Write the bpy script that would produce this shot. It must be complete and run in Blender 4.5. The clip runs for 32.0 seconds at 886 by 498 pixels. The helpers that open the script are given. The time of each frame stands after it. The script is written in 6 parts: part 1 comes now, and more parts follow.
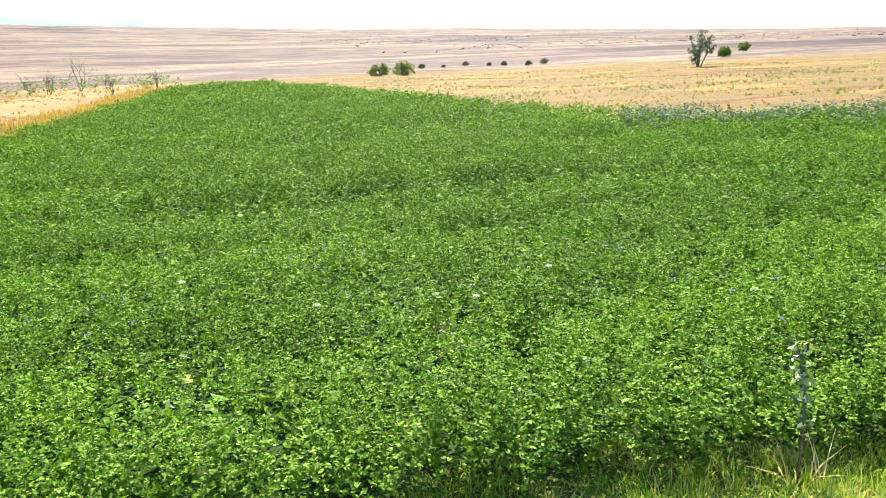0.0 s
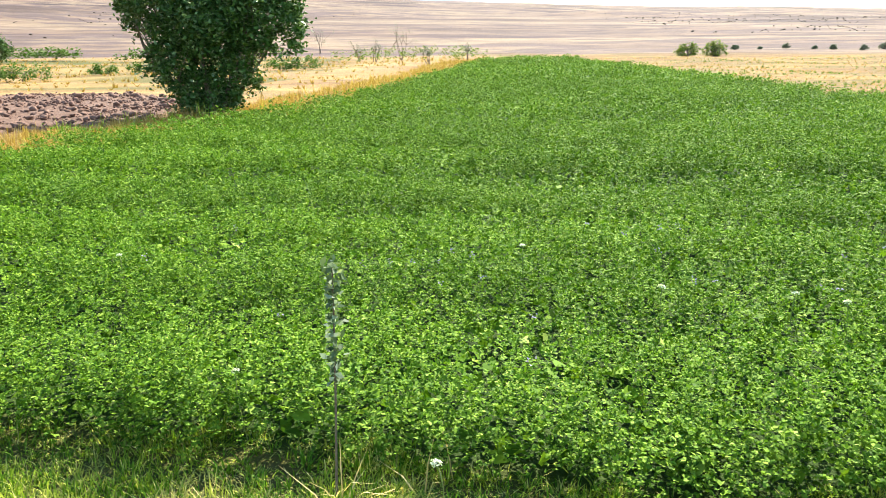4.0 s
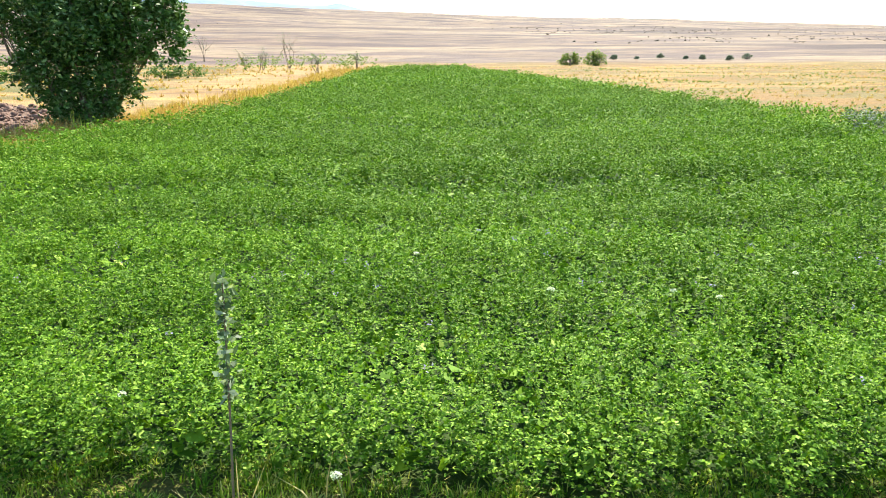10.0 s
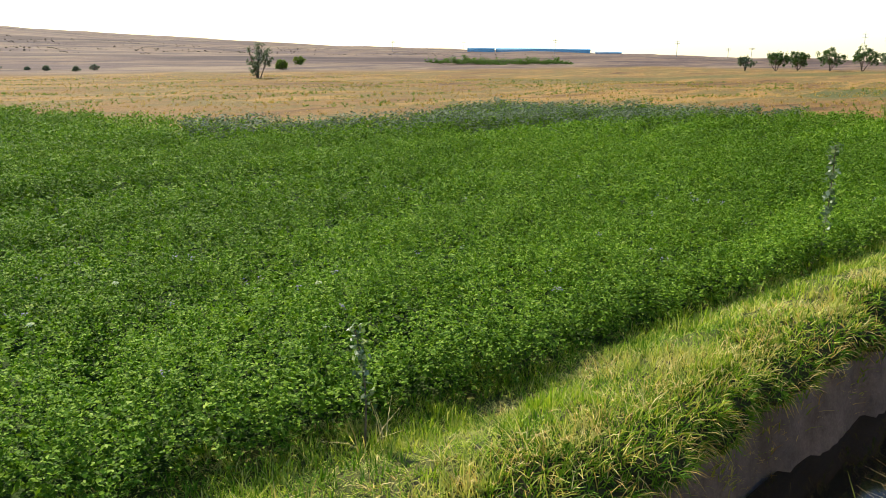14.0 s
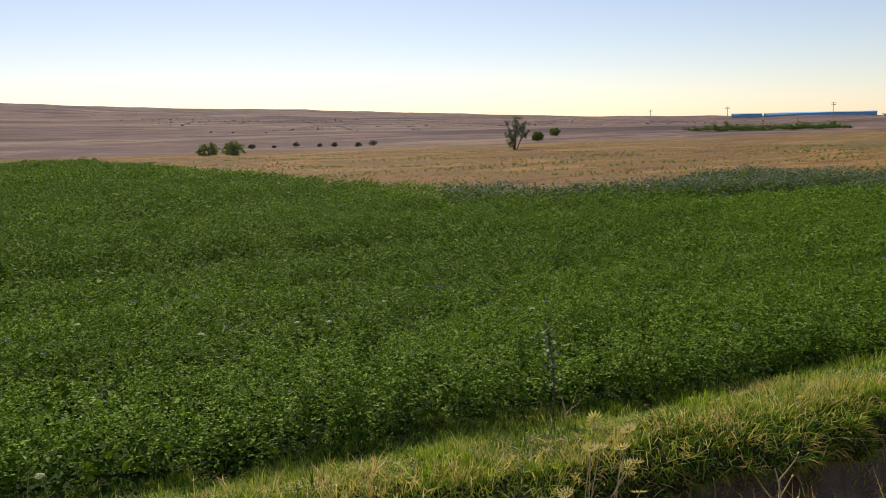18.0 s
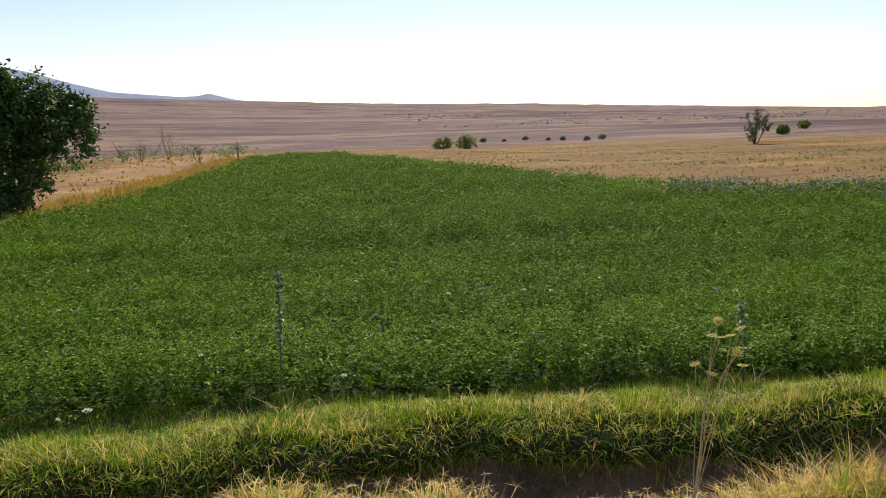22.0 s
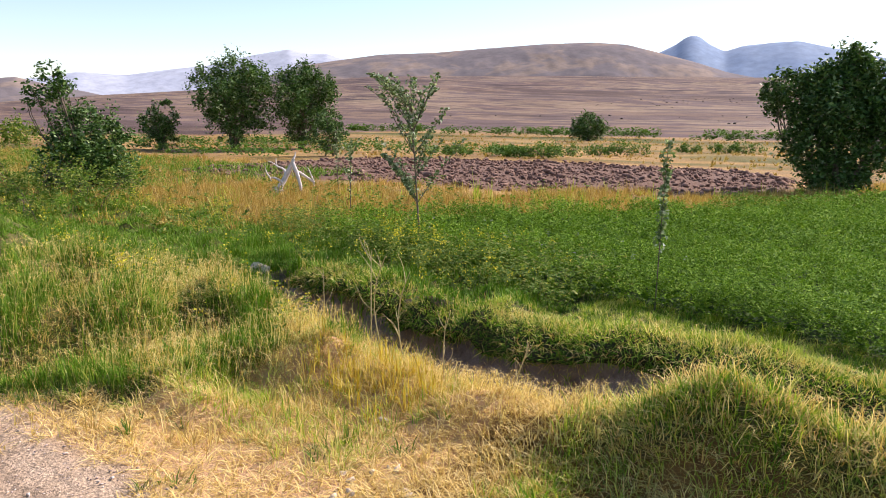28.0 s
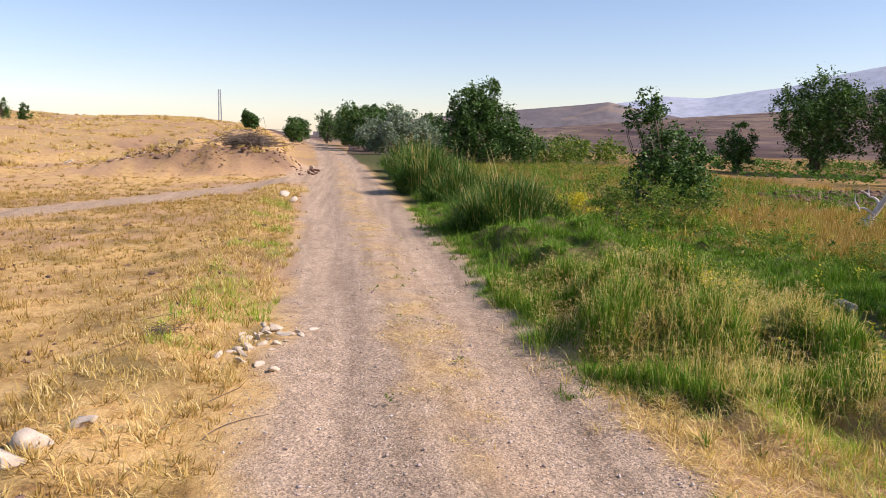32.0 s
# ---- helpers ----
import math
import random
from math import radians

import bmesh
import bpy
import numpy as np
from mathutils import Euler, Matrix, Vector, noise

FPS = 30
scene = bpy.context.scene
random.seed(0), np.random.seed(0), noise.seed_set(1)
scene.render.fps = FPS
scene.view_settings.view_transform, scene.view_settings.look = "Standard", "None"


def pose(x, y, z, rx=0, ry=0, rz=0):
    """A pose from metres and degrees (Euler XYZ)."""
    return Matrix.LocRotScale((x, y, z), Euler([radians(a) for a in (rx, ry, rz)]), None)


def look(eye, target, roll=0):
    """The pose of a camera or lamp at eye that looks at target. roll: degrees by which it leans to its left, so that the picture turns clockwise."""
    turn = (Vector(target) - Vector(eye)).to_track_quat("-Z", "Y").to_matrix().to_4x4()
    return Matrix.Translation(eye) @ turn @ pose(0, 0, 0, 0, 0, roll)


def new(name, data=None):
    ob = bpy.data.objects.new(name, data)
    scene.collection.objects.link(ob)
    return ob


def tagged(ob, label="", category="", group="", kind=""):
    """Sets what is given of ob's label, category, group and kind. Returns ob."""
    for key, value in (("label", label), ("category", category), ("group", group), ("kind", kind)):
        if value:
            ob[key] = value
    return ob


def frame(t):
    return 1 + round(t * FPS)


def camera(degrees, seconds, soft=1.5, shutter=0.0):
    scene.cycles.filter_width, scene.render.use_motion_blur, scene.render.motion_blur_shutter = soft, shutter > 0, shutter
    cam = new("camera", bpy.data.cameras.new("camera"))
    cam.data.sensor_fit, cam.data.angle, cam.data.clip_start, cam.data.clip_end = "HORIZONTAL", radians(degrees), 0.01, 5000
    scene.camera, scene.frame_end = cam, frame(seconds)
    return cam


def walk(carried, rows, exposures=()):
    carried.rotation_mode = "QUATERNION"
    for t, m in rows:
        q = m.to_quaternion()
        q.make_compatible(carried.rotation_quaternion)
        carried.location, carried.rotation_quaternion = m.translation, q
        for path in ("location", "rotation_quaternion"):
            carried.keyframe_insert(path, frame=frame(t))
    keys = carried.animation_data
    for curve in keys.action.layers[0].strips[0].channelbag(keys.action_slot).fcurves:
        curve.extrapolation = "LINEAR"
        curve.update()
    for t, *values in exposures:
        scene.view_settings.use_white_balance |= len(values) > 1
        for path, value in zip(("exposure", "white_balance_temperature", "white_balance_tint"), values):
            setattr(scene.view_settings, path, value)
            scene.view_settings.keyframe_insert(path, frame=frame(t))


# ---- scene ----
cam = camera(60.8, 32.0, soft=0.9)
PATH = [
    (0.0, (0.710, 1.894, 1.729), (3.787, 11.057, -0.835), -1.97),
    (0.5, (0.630, 1.973, 1.712), (2.878, 11.347, -0.948), -1.29),
    (1.0, (0.557, 2.000, 1.707), (2.110, 11.496, -1.018), -1.14),
    (1.5, (0.514, 2.008, 1.705), (1.832, 11.528, -1.058), -0.46),
    (2.0, (0.488, 2.010, 1.705), (1.604, 11.550, -1.076), -0.14),
    (2.5, (0.450, 2.019, 1.699), (1.169, 11.591, -1.105), -0.32),
    (4.5, (0.318, 2.005, 1.691), (-1.149, 11.514, -1.034), -0.96),
    (5.0, (0.313, 1.993, 1.684), (-2.555, 11.166, -1.079), -1.96),
    (5.5, (0.302, 1.967, 1.687), (-3.814, 10.658, -1.057), -3.23),
    (6.0, (0.296, 1.930, 1.688), (-4.669, 10.182, -1.004), -3.66),
    (6.5, (0.283, 1.898, 1.697), (-5.279, 9.792, -0.902), -3.57),
    (7.0, (0.280, 1.887, 1.700), (-5.579, 9.604, -0.775), -3.38),
    (7.5, (0.301, 1.890, 1.702), (-5.499, 9.682, -0.675), -3.11),
    (8.0, (0.361, 1.918, 1.690), (-4.486, 10.333, -0.692), -2.58),
    (8.5, (0.379, 1.959, 1.698), (-2.594, 11.185, -0.757), -1.70),
    (9.0, (0.342, 1.979, 1.712), (-1.151, 11.542, -0.801), -0.75),
    (9.5, (0.336, 2.007, 1.708), (0.125, 11.665, -0.876), -0.52),
    (10.0, (0.344, 1.988, 1.707), (1.230, 11.585, -0.960), -0.10),
    (10.5, (0.357, 1.972, 1.704), (2.000, 11.450, -1.030), -0.43),
    (11.0, (0.425, 1.963, 1.691), (3.053, 11.185, -1.146), -0.88),
    (11.5, (0.542, 1.945, 1.686), (3.997, 10.855, -1.260), -0.88),
    (12.0, (0.684, 1.904, 1.691), (4.952, 10.417, -1.361), -1.36),
    (12.5, (0.781, 1.858, 1.690), (5.759, 9.961, -1.401), -1.29),
    (13.0, (0.821, 1.826, 1.696), (6.248, 9.635, -1.397), -1.37),
    (13.5, (0.815, 1.793, 1.707), (7.214, 8.930, -1.142), -0.45),
    (14.0, (0.687, 1.761, 1.735), (8.187, 7.886, -0.760), 0.73),
    (14.5, (0.571, 1.711, 1.752), (8.825, 6.888, -0.498), 0.86),
    (16.5, (0.407, 0.966, 1.758), (8.877, 6.032, 0.142), 0.48),
    (17.0, (0.292, 0.944, 1.724), (7.958, 7.162, 0.124), -0.59),
    (17.5, (0.125, 0.803, 1.787), (6.686, 8.178, 0.183), -1.50),
    (18.0, (0.082, 0.661, 1.777), (5.244, 9.074, 0.172), -1.02),
    (18.5, (0.056, 0.538, 1.757), (3.962, 9.597, 0.124), -1.57),
    (19.0, (-0.027, 0.419, 1.764), (3.645, 9.578, 0.137), -1.35),
    (19.5, (-0.105, 0.248, 1.748), (3.570, 9.404, 0.115), -1.11),
    (20.0, (-0.090, 0.126, 1.767), (3.669, 9.245, 0.118), -1.24),
    (20.5, (-0.098, -0.031, 1.795), (3.485, 9.157, 0.140), -1.56),
    (21.0, (-0.183, -0.114, 1.808), (3.257, 9.131, 0.170), -1.82),
    (21.5, (-0.305, -0.227, 1.820), (3.009, 9.065, 0.187), -1.89),
    (22.0, (-0.325, -0.296, 1.824), (2.135, 9.260, 0.199), -1.37),
    (22.5, (-0.325, -0.382, 1.803), (0.874, 9.404, 0.134), -1.48),
    (23.0, (-0.362, -0.433, 1.807), (-0.410, 9.423, 0.114), -2.14),
    (23.5, (-0.425, -0.430, 1.812), (-1.014, 9.399, 0.070), -1.77),
    (24.0, (-0.487, -0.470, 1.804), (-1.412, 9.327, 0.026), -1.42),
    (24.5, (-0.518, -0.592, 1.798), (-1.451, 9.192, -0.048), -1.24),
    (25.0, (-0.499, -0.662, 1.809), (-1.664, 9.093, -0.061), -1.19),
    (25.5, (-0.499, -0.668, 1.784), (-2.709, 8.905, -0.079), -1.52),
    (26.0, (-0.555, -0.713, 1.788), (-4.052, 8.479, -0.023), -1.81),
    (26.5, (-0.602, -0.771, 1.796), (-5.250, 7.911, 0.058), -1.47),
    (28.5, (-0.659, -1.363, 1.769), (-7.868, 5.339, 0.003), 0.64),
    (29.0, (-0.681, -1.381, 1.777), (-8.583, 4.480, -0.014), 0.91),
    (29.5, (-0.664, -1.394, 1.792), (-9.209, 3.471, -0.029), 1.07),
    (30.0, (-0.650, -1.421, 1.792), (-9.783, 2.232, -0.005), 0.93),
    (30.5, (-0.663, -1.445, 1.790), (-10.146, 1.212, 0.056), 0.84),
    (31.0, (-0.679, -1.473, 1.794), (-10.334, 0.554, 0.158), 0.85),
    (31.5, (-0.689, -1.491, 1.788), (-10.458, -0.012, 0.243), 1.08),
    (32.0, (-0.693, -1.501, 1.779), (-10.506, -0.327, 0.256), 0.86),
]
EXPOSURES = [(0, 1.69, 6500, 7), (1, 1.71, 6450, 2), (2.5, 1.73, 6450, 2), (4.5, 1.71, 6500, 6), (8, 1.65, 6500, 6), (10, 1.67, 6500, 2), (11.6, 1.67, 6520, 1), (13.0, 1.69, 6550, 3), (13.6, 1.17, 6650, 6), (14.1, 0.62, 6800, 8), (14.5, 0.37, 6900, 15), (16.5, 0.05, 6800, 21), (17.2, 0.01, 6800, 21), (18, -0.19, 6850, 22), (19.3, 0.05, 6850, 22), (21.5, 0.07, 6850, 22), (23, 0.49, 6600, 19), (26, 0.79, 6500, 18), (28.5, 0.76, 6470, 23), (30, 0.53, 6400, 24), (32, 0.3, 6250, 24)]
walk(cam, [(t, look(eye, target, roll)) for t, eye, target, roll in PATH], EXPOSURES)

# ---------------- sky and sun ----------------
SUN_AZ, SUN_EL = radians(18), radians(41)
world = bpy.data.worlds.new("sky")
scene.world = world
world.use_nodes = True
wn = world.node_tree.nodes
sky = wn.new("ShaderNodeTexSky")
sky.sky_type, sky.sun_disc = "NISHITA", False
sky.sun_elevation, sky.sun_rotation = SUN_EL, SUN_AZ
sky.air_density, sky.dust_density, sky.ozone_density, sky.altitude = 1.2, 0.8, 1.5, 1500
wn["Background"].inputs["Strength"].default_value = 0.115
world.node_tree.links.new(sky.outputs["Color"], wn["Background"].inputs["Color"])
sun = new("sun", bpy.data.lights.new("sun", "SUN"))
sun.data.energy, sun.data.angle, sun.data.color = 5.0, radians(0.53), (1.0, 0.905, 0.79)
sun.matrix_world = look((math.sin(SUN_AZ) * math.cos(SUN_EL) * 50, math.cos(SUN_AZ) * math.cos(SUN_EL) * 50, math.sin(SUN_EL) * 50), (0, 0, 0))

rng = np.random.default_rng(7)


# ---------------- materials ----------------
def nodes_of(name):
    m = bpy.data.materials.new(name)
    m.use_nodes = True
    return m, m.node_tree.nodes, m.node_tree.links, m.node_tree.nodes["Principled BSDF"]


def ramp(nodes, links, source, stops):
    r = nodes.new("ShaderNodeValToRGB")
    el = r.color_ramp.elements
    while len(el) < len(stops):
        el.new(0.5)
    for e, (p, c) in zip(el, stops):
        e.position, e.color = p, (*c, 1)
    links.new(source, r.inputs["Fac"])
    return r.outputs["Color"]


def noise_at(nodes, links, scale, detail=4, rough=0.6, vector=None, distort=0.0):
    n = nodes.new("ShaderNodeTexNoise")
    n.inputs["Scale"].default_value, n.inputs["Detail"].default_value = scale, detail
    n.inputs["Roughness"].default_value, n.inputs["Distortion"].default_value = rough, distort
    if vector is None:
        vector = nodes.new("ShaderNodeNewGeometry").outputs["Position"]
    links.new(vector, n.inputs["Vector"])
    return n.outputs["Fac"]


def mixed(nodes, links, fac, a, b, mode="MIX"):
    n = nodes.new("ShaderNodeMix")
    n.data_type, n.blend_type = "RGBA", mode
    for sock, v in ((n.inputs["Factor"], fac), (n.inputs["A"], a), (n.inputs["B"], b)):
        if isinstance(v, bpy.types.NodeSocket):
            links.new(v, sock)
        elif isinstance(v, (int, float)):
            sock.default_value = v
        else:
            sock.default_value = (*v, 1)
    return n.outputs["Result"]


def bumped(nodes, links, bsdf, height, strength, distance):
    b = nodes.new("ShaderNodeBump")
    b.inputs["Strength"].default_value, b.inputs["Distance"].default_value = strength, distance
    links.new(height, b.inputs["Height"])
    links.new(b.outputs["Normal"], bsdf.inputs["Normal"])


def leaf_mat(name, stops, translucent=0.35, rough=0.6, patch=0.6, patch_tint=(0.8, 0.9, 0.75), dry=None, spec=0.1, rows=None):
    """Leaves: one tint for each leaf, slow patches over metres, light through the blade."""
    m, n, l, b = nodes_of(name)
    geo = n.new("ShaderNodeNewGeometry")
    col = ramp(n, l, geo.outputs["Random Per Island"], stops)
    if rows:
        mp = n.new("ShaderNodeMapping")
        mp.inputs["Scale"].default_value = rows
        l.new(geo.outputs["Position"], mp.inputs["Vector"])
        slow = ramp(n, l, noise_at(n, l, patch, 4, 0.6, mp.outputs["Vector"], 0.6), [(0.42, (0, 0, 0)), (0.58, (1, 1, 1))])
    else:
        slow = noise_at(n, l, patch, 3)
    col = mixed(n, l, slow, col, mixed(n, l, 1.0, col, patch_tint, "MULTIPLY"))
    if dry:
        spots = noise_at(n, l, 2.2, 4, 0.6)
        col = mixed(n, l, ramp(n, l, spots, [(0.5, (0, 0, 0)), (0.68, (0.85, 0.85, 0.85))]), col, dry)
    l.new(col, b.inputs["Base Color"])
    b.inputs["Roughness"].default_value = rough
    b.inputs["Specular IOR Level"].default_value = spec
    t = n.new("ShaderNodeBsdfTranslucent")
    l.new(mixed(n, l, 1.0, col, (1.15, 1.25, 0.6), "MULTIPLY"), t.inputs["Color"])
    mix = n.new("ShaderNodeMixShader")
    mix.inputs["Fac"].default_value = translucent
    l.new(b.outputs["BSDF"], mix.inputs[1])
    l.new(t.outputs["BSDF"], mix.inputs[2])
    l.new(mix.outputs["Shader"], n["Material Output"].inputs["Surface"])
    return m


def rough_mat(name, stops, scale=4.0, fine=60.0, rough=0.9, bump=0.4, dist=0.02, stretch=(1, 1, 1)):
    m, n, l, b = nodes_of(name)
    geo = n.new("ShaderNodeNewGeometry")
    mp = n.new("ShaderNodeMapping")
    mp.inputs["Scale"].default_value = stretch
    l.new(geo.outputs["Position"], mp.inputs["Vector"])
    big = noise_at(n, l, scale, 5, 0.65, mp.outputs["Vector"], 0.4)
    small = noise_at(n, l, fine, 4, 0.7, mp.outputs["Vector"])
    col = ramp(n, l, big, stops)
    col = mixed(n, l, 0.45, col, ramp(n, l, small, [(0.3, (0.35, 0.35, 0.35)), (0.7, (1.0, 1.0, 1.0))]), "MULTIPLY")
    l.new(col, b.inputs["Base Color"])
    b.inputs["Roughness"].default_value = rough
    b.inputs["Specular IOR Level"].default_value = 0.2
    bumped(n, l, b, small, bump, dist)
    return m


LEAF = {
    "alfalfa": leaf_mat("alfalfa_leaf", [(0, (0.055, 0.122, 0.012)), (0.4, (0.14, 0.27, 0.022)), (0.85, (0.26, 0.415, 0.034)), (1, (0.4, 0.53, 0.1))], 0.2, 0.65, 0.8, (0.7, 0.74, 0.75), spec=0.07, rows=(0.14, 0.9, 0.2)),
    "grass": leaf_mat("grass_blade", [(0, (0.13, 0.25, 0.015)), (0.4, (0.3, 0.43, 0.035)), (0.78, (0.5, 0.54, 0.075)), (1, (0.74, 0.65, 0.26))], 0.28, 0.55, 0.6, (0.85, 0.9, 0.8), (0.66, 0.55, 0.24)),
    "green_grass": leaf_mat("green_grass_blade", [(0, (0.07, 0.16, 0.01)), (0.6, (0.14, 0.28, 0.018)), (0.9, (0.27, 0.37, 0.045)), (1, (0.52, 0.46, 0.16))], 0.15, 0.55),
    "straw": leaf_mat("straw_blade", [(0, (0.4, 0.27, 0.09)), (0.45, (0.72, 0.54, 0.21)), (1, (0.92, 0.8, 0.46))], 0.33, 0.6, 1.2, (0.9, 0.82, 0.65)),
    "golden": leaf_mat("golden_blade", [(0, (0.28, 0.17, 0.05)), (0.6, (0.46, 0.31, 0.1)), (1, (0.66, 0.5, 0.22))], 0.3, 0.6, 0.5, (0.9, 0.85, 0.6)),
    "tree": leaf_mat("tree_leaf", [(0, (0.03, 0.068, 0.015)), (0.5, (0.062, 0.125, 0.027)), (0.82, (0.13, 0.21, 0.06)), (1, (0.28, 0.36, 0.19))], 0.15, 0.42),
    "reed": leaf_mat("reed_blade", [(0, (0.03, 0.08, 0.01)), (0.65, (0.07, 0.15, 0.02)), (0.9, (0.15, 0.22, 0.05)), (1, (0.36, 0.33, 0.13))], 0.15, 0.6),
    "silver": leaf_mat("silver_leaf", [(0, (0.15, 0.19, 0.135)), (1, (0.34, 0.39, 0.3))], 0.2),
    "grey": leaf_mat("grey_leaf", [(0, (0.1, 0.13, 0.09)), (1, (0.22, 0.26, 0.19))], 0.2),
    "weed": leaf_mat("weed_leaf", [(0, (0.07, 0.14, 0.02)), (0.7, (0.17, 0.23, 0.05)), (1, (0.38, 0.34, 0.1))], 0.35),
    "ochre": leaf_mat("ochre_weed", [(0, (0.42, 0.27, 0.03)), (0.6, (0.68, 0.47, 0.06)), (1, (0.84, 0.66, 0.2))], 0.3),
    "cream": leaf_mat("cream_petal", [(0, (0.66, 0.52, 0.22)), (1, (0.82, 0.7, 0.4))], 0.6),
    "vine": leaf_mat("vine_leaf", [(0, (0.06, 0.13, 0.02)), (1, (0.14, 0.22, 0.05))], 0.3),
    "yellow": leaf_mat("yellow_petal", [(0, (0.6, 0.47, 0.02)), (1, (0.8, 0.66, 0.08))], 0.3),
    "white": leaf_mat("white_petal", [(0, (0.7, 0.68, 0.6)), (1, (0.85, 0.83, 0.75))], 0.3),
    "purple": leaf_mat("purple_petal", [(0, (0.28, 0.22, 0.48)), (1, (0.45, 0.4, 0.62))], 0.3),
}
BARK = rough_mat("bark", [(0.3, (0.12, 0.09, 0.065)), (0.7, (0.24, 0.19, 0.14))], 9, 90, 0.9, 0.6, 0.01, (1, 1, 0.3))
DEADWOOD = rough_mat("bleached_wood", [(0.3, (0.6, 0.52, 0.46)), (0.7, (0.8, 0.74, 0.68))], 8, 90, 0.85, 0.4, 0.01)
STONE = rough_mat("pale_stone", [(0.3, (0.5, 0.4, 0.28)), (0.7, (0.78, 0.66, 0.5))], 7, 90, 0.9, 0.5, 0.01)
CLOD = rough_mat("ploughed_clod", [(0.3, (0.14, 0.08, 0.058)), (0.7, (0.31, 0.19, 0.14))], 3, 40, 0.95, 0.6, 0.02)


# ---------------- shape of the land ----------------
DITCH_X = [-30, -8.6, -7.5, -6.3, -4.5, -3.4, -2.3, -1, 0.2, 2, 3.2, 4.7, 6.5, 8, 11.3, 14, 30]
DITCH_Y = [3.5, 3.5, 3.3, 3.05, 2.88, 2.82, 3.0, 3.12, 3.12, 2.8, 2.42, 2.3, 1.95, 1.65, 1.0, 0.5, -1.6]
EDGE_X = [-12, -8, -5.4, -3.1, -1.6, -0.2, 1, 2, 3, 3.9, 5.0, 7.6, 10.2, 12.2, 15.4, 19.5, 30]
EDGE_Y = [5.8, 5.6, 5.4, 5.2, 4.95, 4.75, 4.5, 4.4, 4.2, 3.95, 3.7, 3.2, 2.65, 2.4, 1.9, 1.1, -0.6]
ROAD_X = [-400, -160, -120, -80, -55, -37, -32, -25, -18.5, -12, -7, -4, 60, 400]
ROAD_Y = [-30, -12, -8, -4.4, -2.9, -2.0, -1.95, -1.75, -1.5, -1.15, -0.95, -0.92, -0.9, -0.9]
RIM_AZ = [-180, -120, -88, -80, -68, -50, -43, -29, -21, -9, -3, 2, 10, 21, 32, 47, 52, 57, 60, 66, 76, 84, 88, 91.5, 95, 98.4, 102, 105, 109, 113, 125, 150, 180]
RIM_EL = [0.2, 0.0, -0.33, -0.22, 0.08, 0.38, 0.48, 1.03, 1.35, 1.64, 1.9, 2.08, 2.35, 2.65, 2.85, 2.85, 2.4, 1.95, 1.7, 1.25, 0.4, 0.0, -0.3, -0.66, -0.38, 0.39, 0.84, 0.94, 0.76, 1.0, 1.2, 0.6, 0.2]
EYE = 1.75
FIELD = [(-8.6, 5.3), (-9.8, 6), (-9.9, 7.4), (-9.4, 9.5), (-8.1, 11.6), (-7, 13.6), (-5.6, 16.8), (-4.7, 20.4), (-3.6, 26), (-2.6, 38), (-1.1, 62), (0.3, 72), (8.5, 74), (10.3, 66), (10.6, 50), (11.4, 40), (11.2, 28.5), (11.5, 20.5), (12.9, 16.6), (14.7, 15.2), (19, 16.8), (22.5, 17.4), (23.7, 12.3), (24.3, 8), (24.8, 4), (24.8, 0.0)] + [(x, y) for x, y in zip(EDGE_X[::-1], EDGE_Y[::-1]) if -8 <= x < 24]
PLOUGH = [(-7.6, 20), (-9, 17.6), (-11, 16.6), (-13, 14.6), (-16, 14.6), (-19.7, 13.0), (-24, 11.5), (-27, 15), (-29, 24), (-26, 28.5), (-21, 29.5), (-16, 30), (-12.5, 30.5), (-8.8, 26)]


def smooth(a, b, x):
    t = np.clip((x - a) / (b - a), 0, 1)
    return t * t * (3 - 2 * t)


def inside(poly, x, y):
    res = np.zeros(np.shape(x), bool)
    n = len(poly)
    for i in range(n):
        (x0, y0), (x1, y1) = poly[i], poly[(i + 1) % n]
        if y0 != y1:
            res ^= ((y0 > y) != (y1 > y)) & (x < (x1 - x0) * (y - y0) / (y1 - y0) + x0)
    return res


def edge_distance(poly, x, y):
    """Metres inside the outline, negative outside."""
    d = np.full(np.shape(x), 1e9)
    for i in range(len(poly)):
        a, b = np.array(poly[i], float), np.array(poly[(i + 1) % len(poly)], float)
        ab = b - a
        t = np.clip(((x - a[0]) * ab[0] + (y - a[1]) * ab[1]) / (ab @ ab), 0, 1)
        d = np.minimum(d, np.hypot(x - a[0] - t * ab[0], y - a[1] - t * ab[1]))
    return np.where(inside(poly, x, y), d, -d)


def waves(x, y, size, seed):
    """A cheap smooth random field, about -1 to 1, with bumps of that size in metres."""
    r = np.random.default_rng(seed)
    out = np.zeros(np.shape(x))
    for k in range(7):
        a, p = r.uniform(0, 2 * np.pi), r.uniform(0, 2 * np.pi)
        w = 2 * np.pi / (size * r.uniform(0.6, 1.7))
        out = out + np.sin(w * (x * np.cos(a) + y * np.sin(a)) + p + 1.3 * np.sin(0.6 * w * (y * np.cos(a) - x * np.sin(a)) + 2 * p))
    return out / 4.0


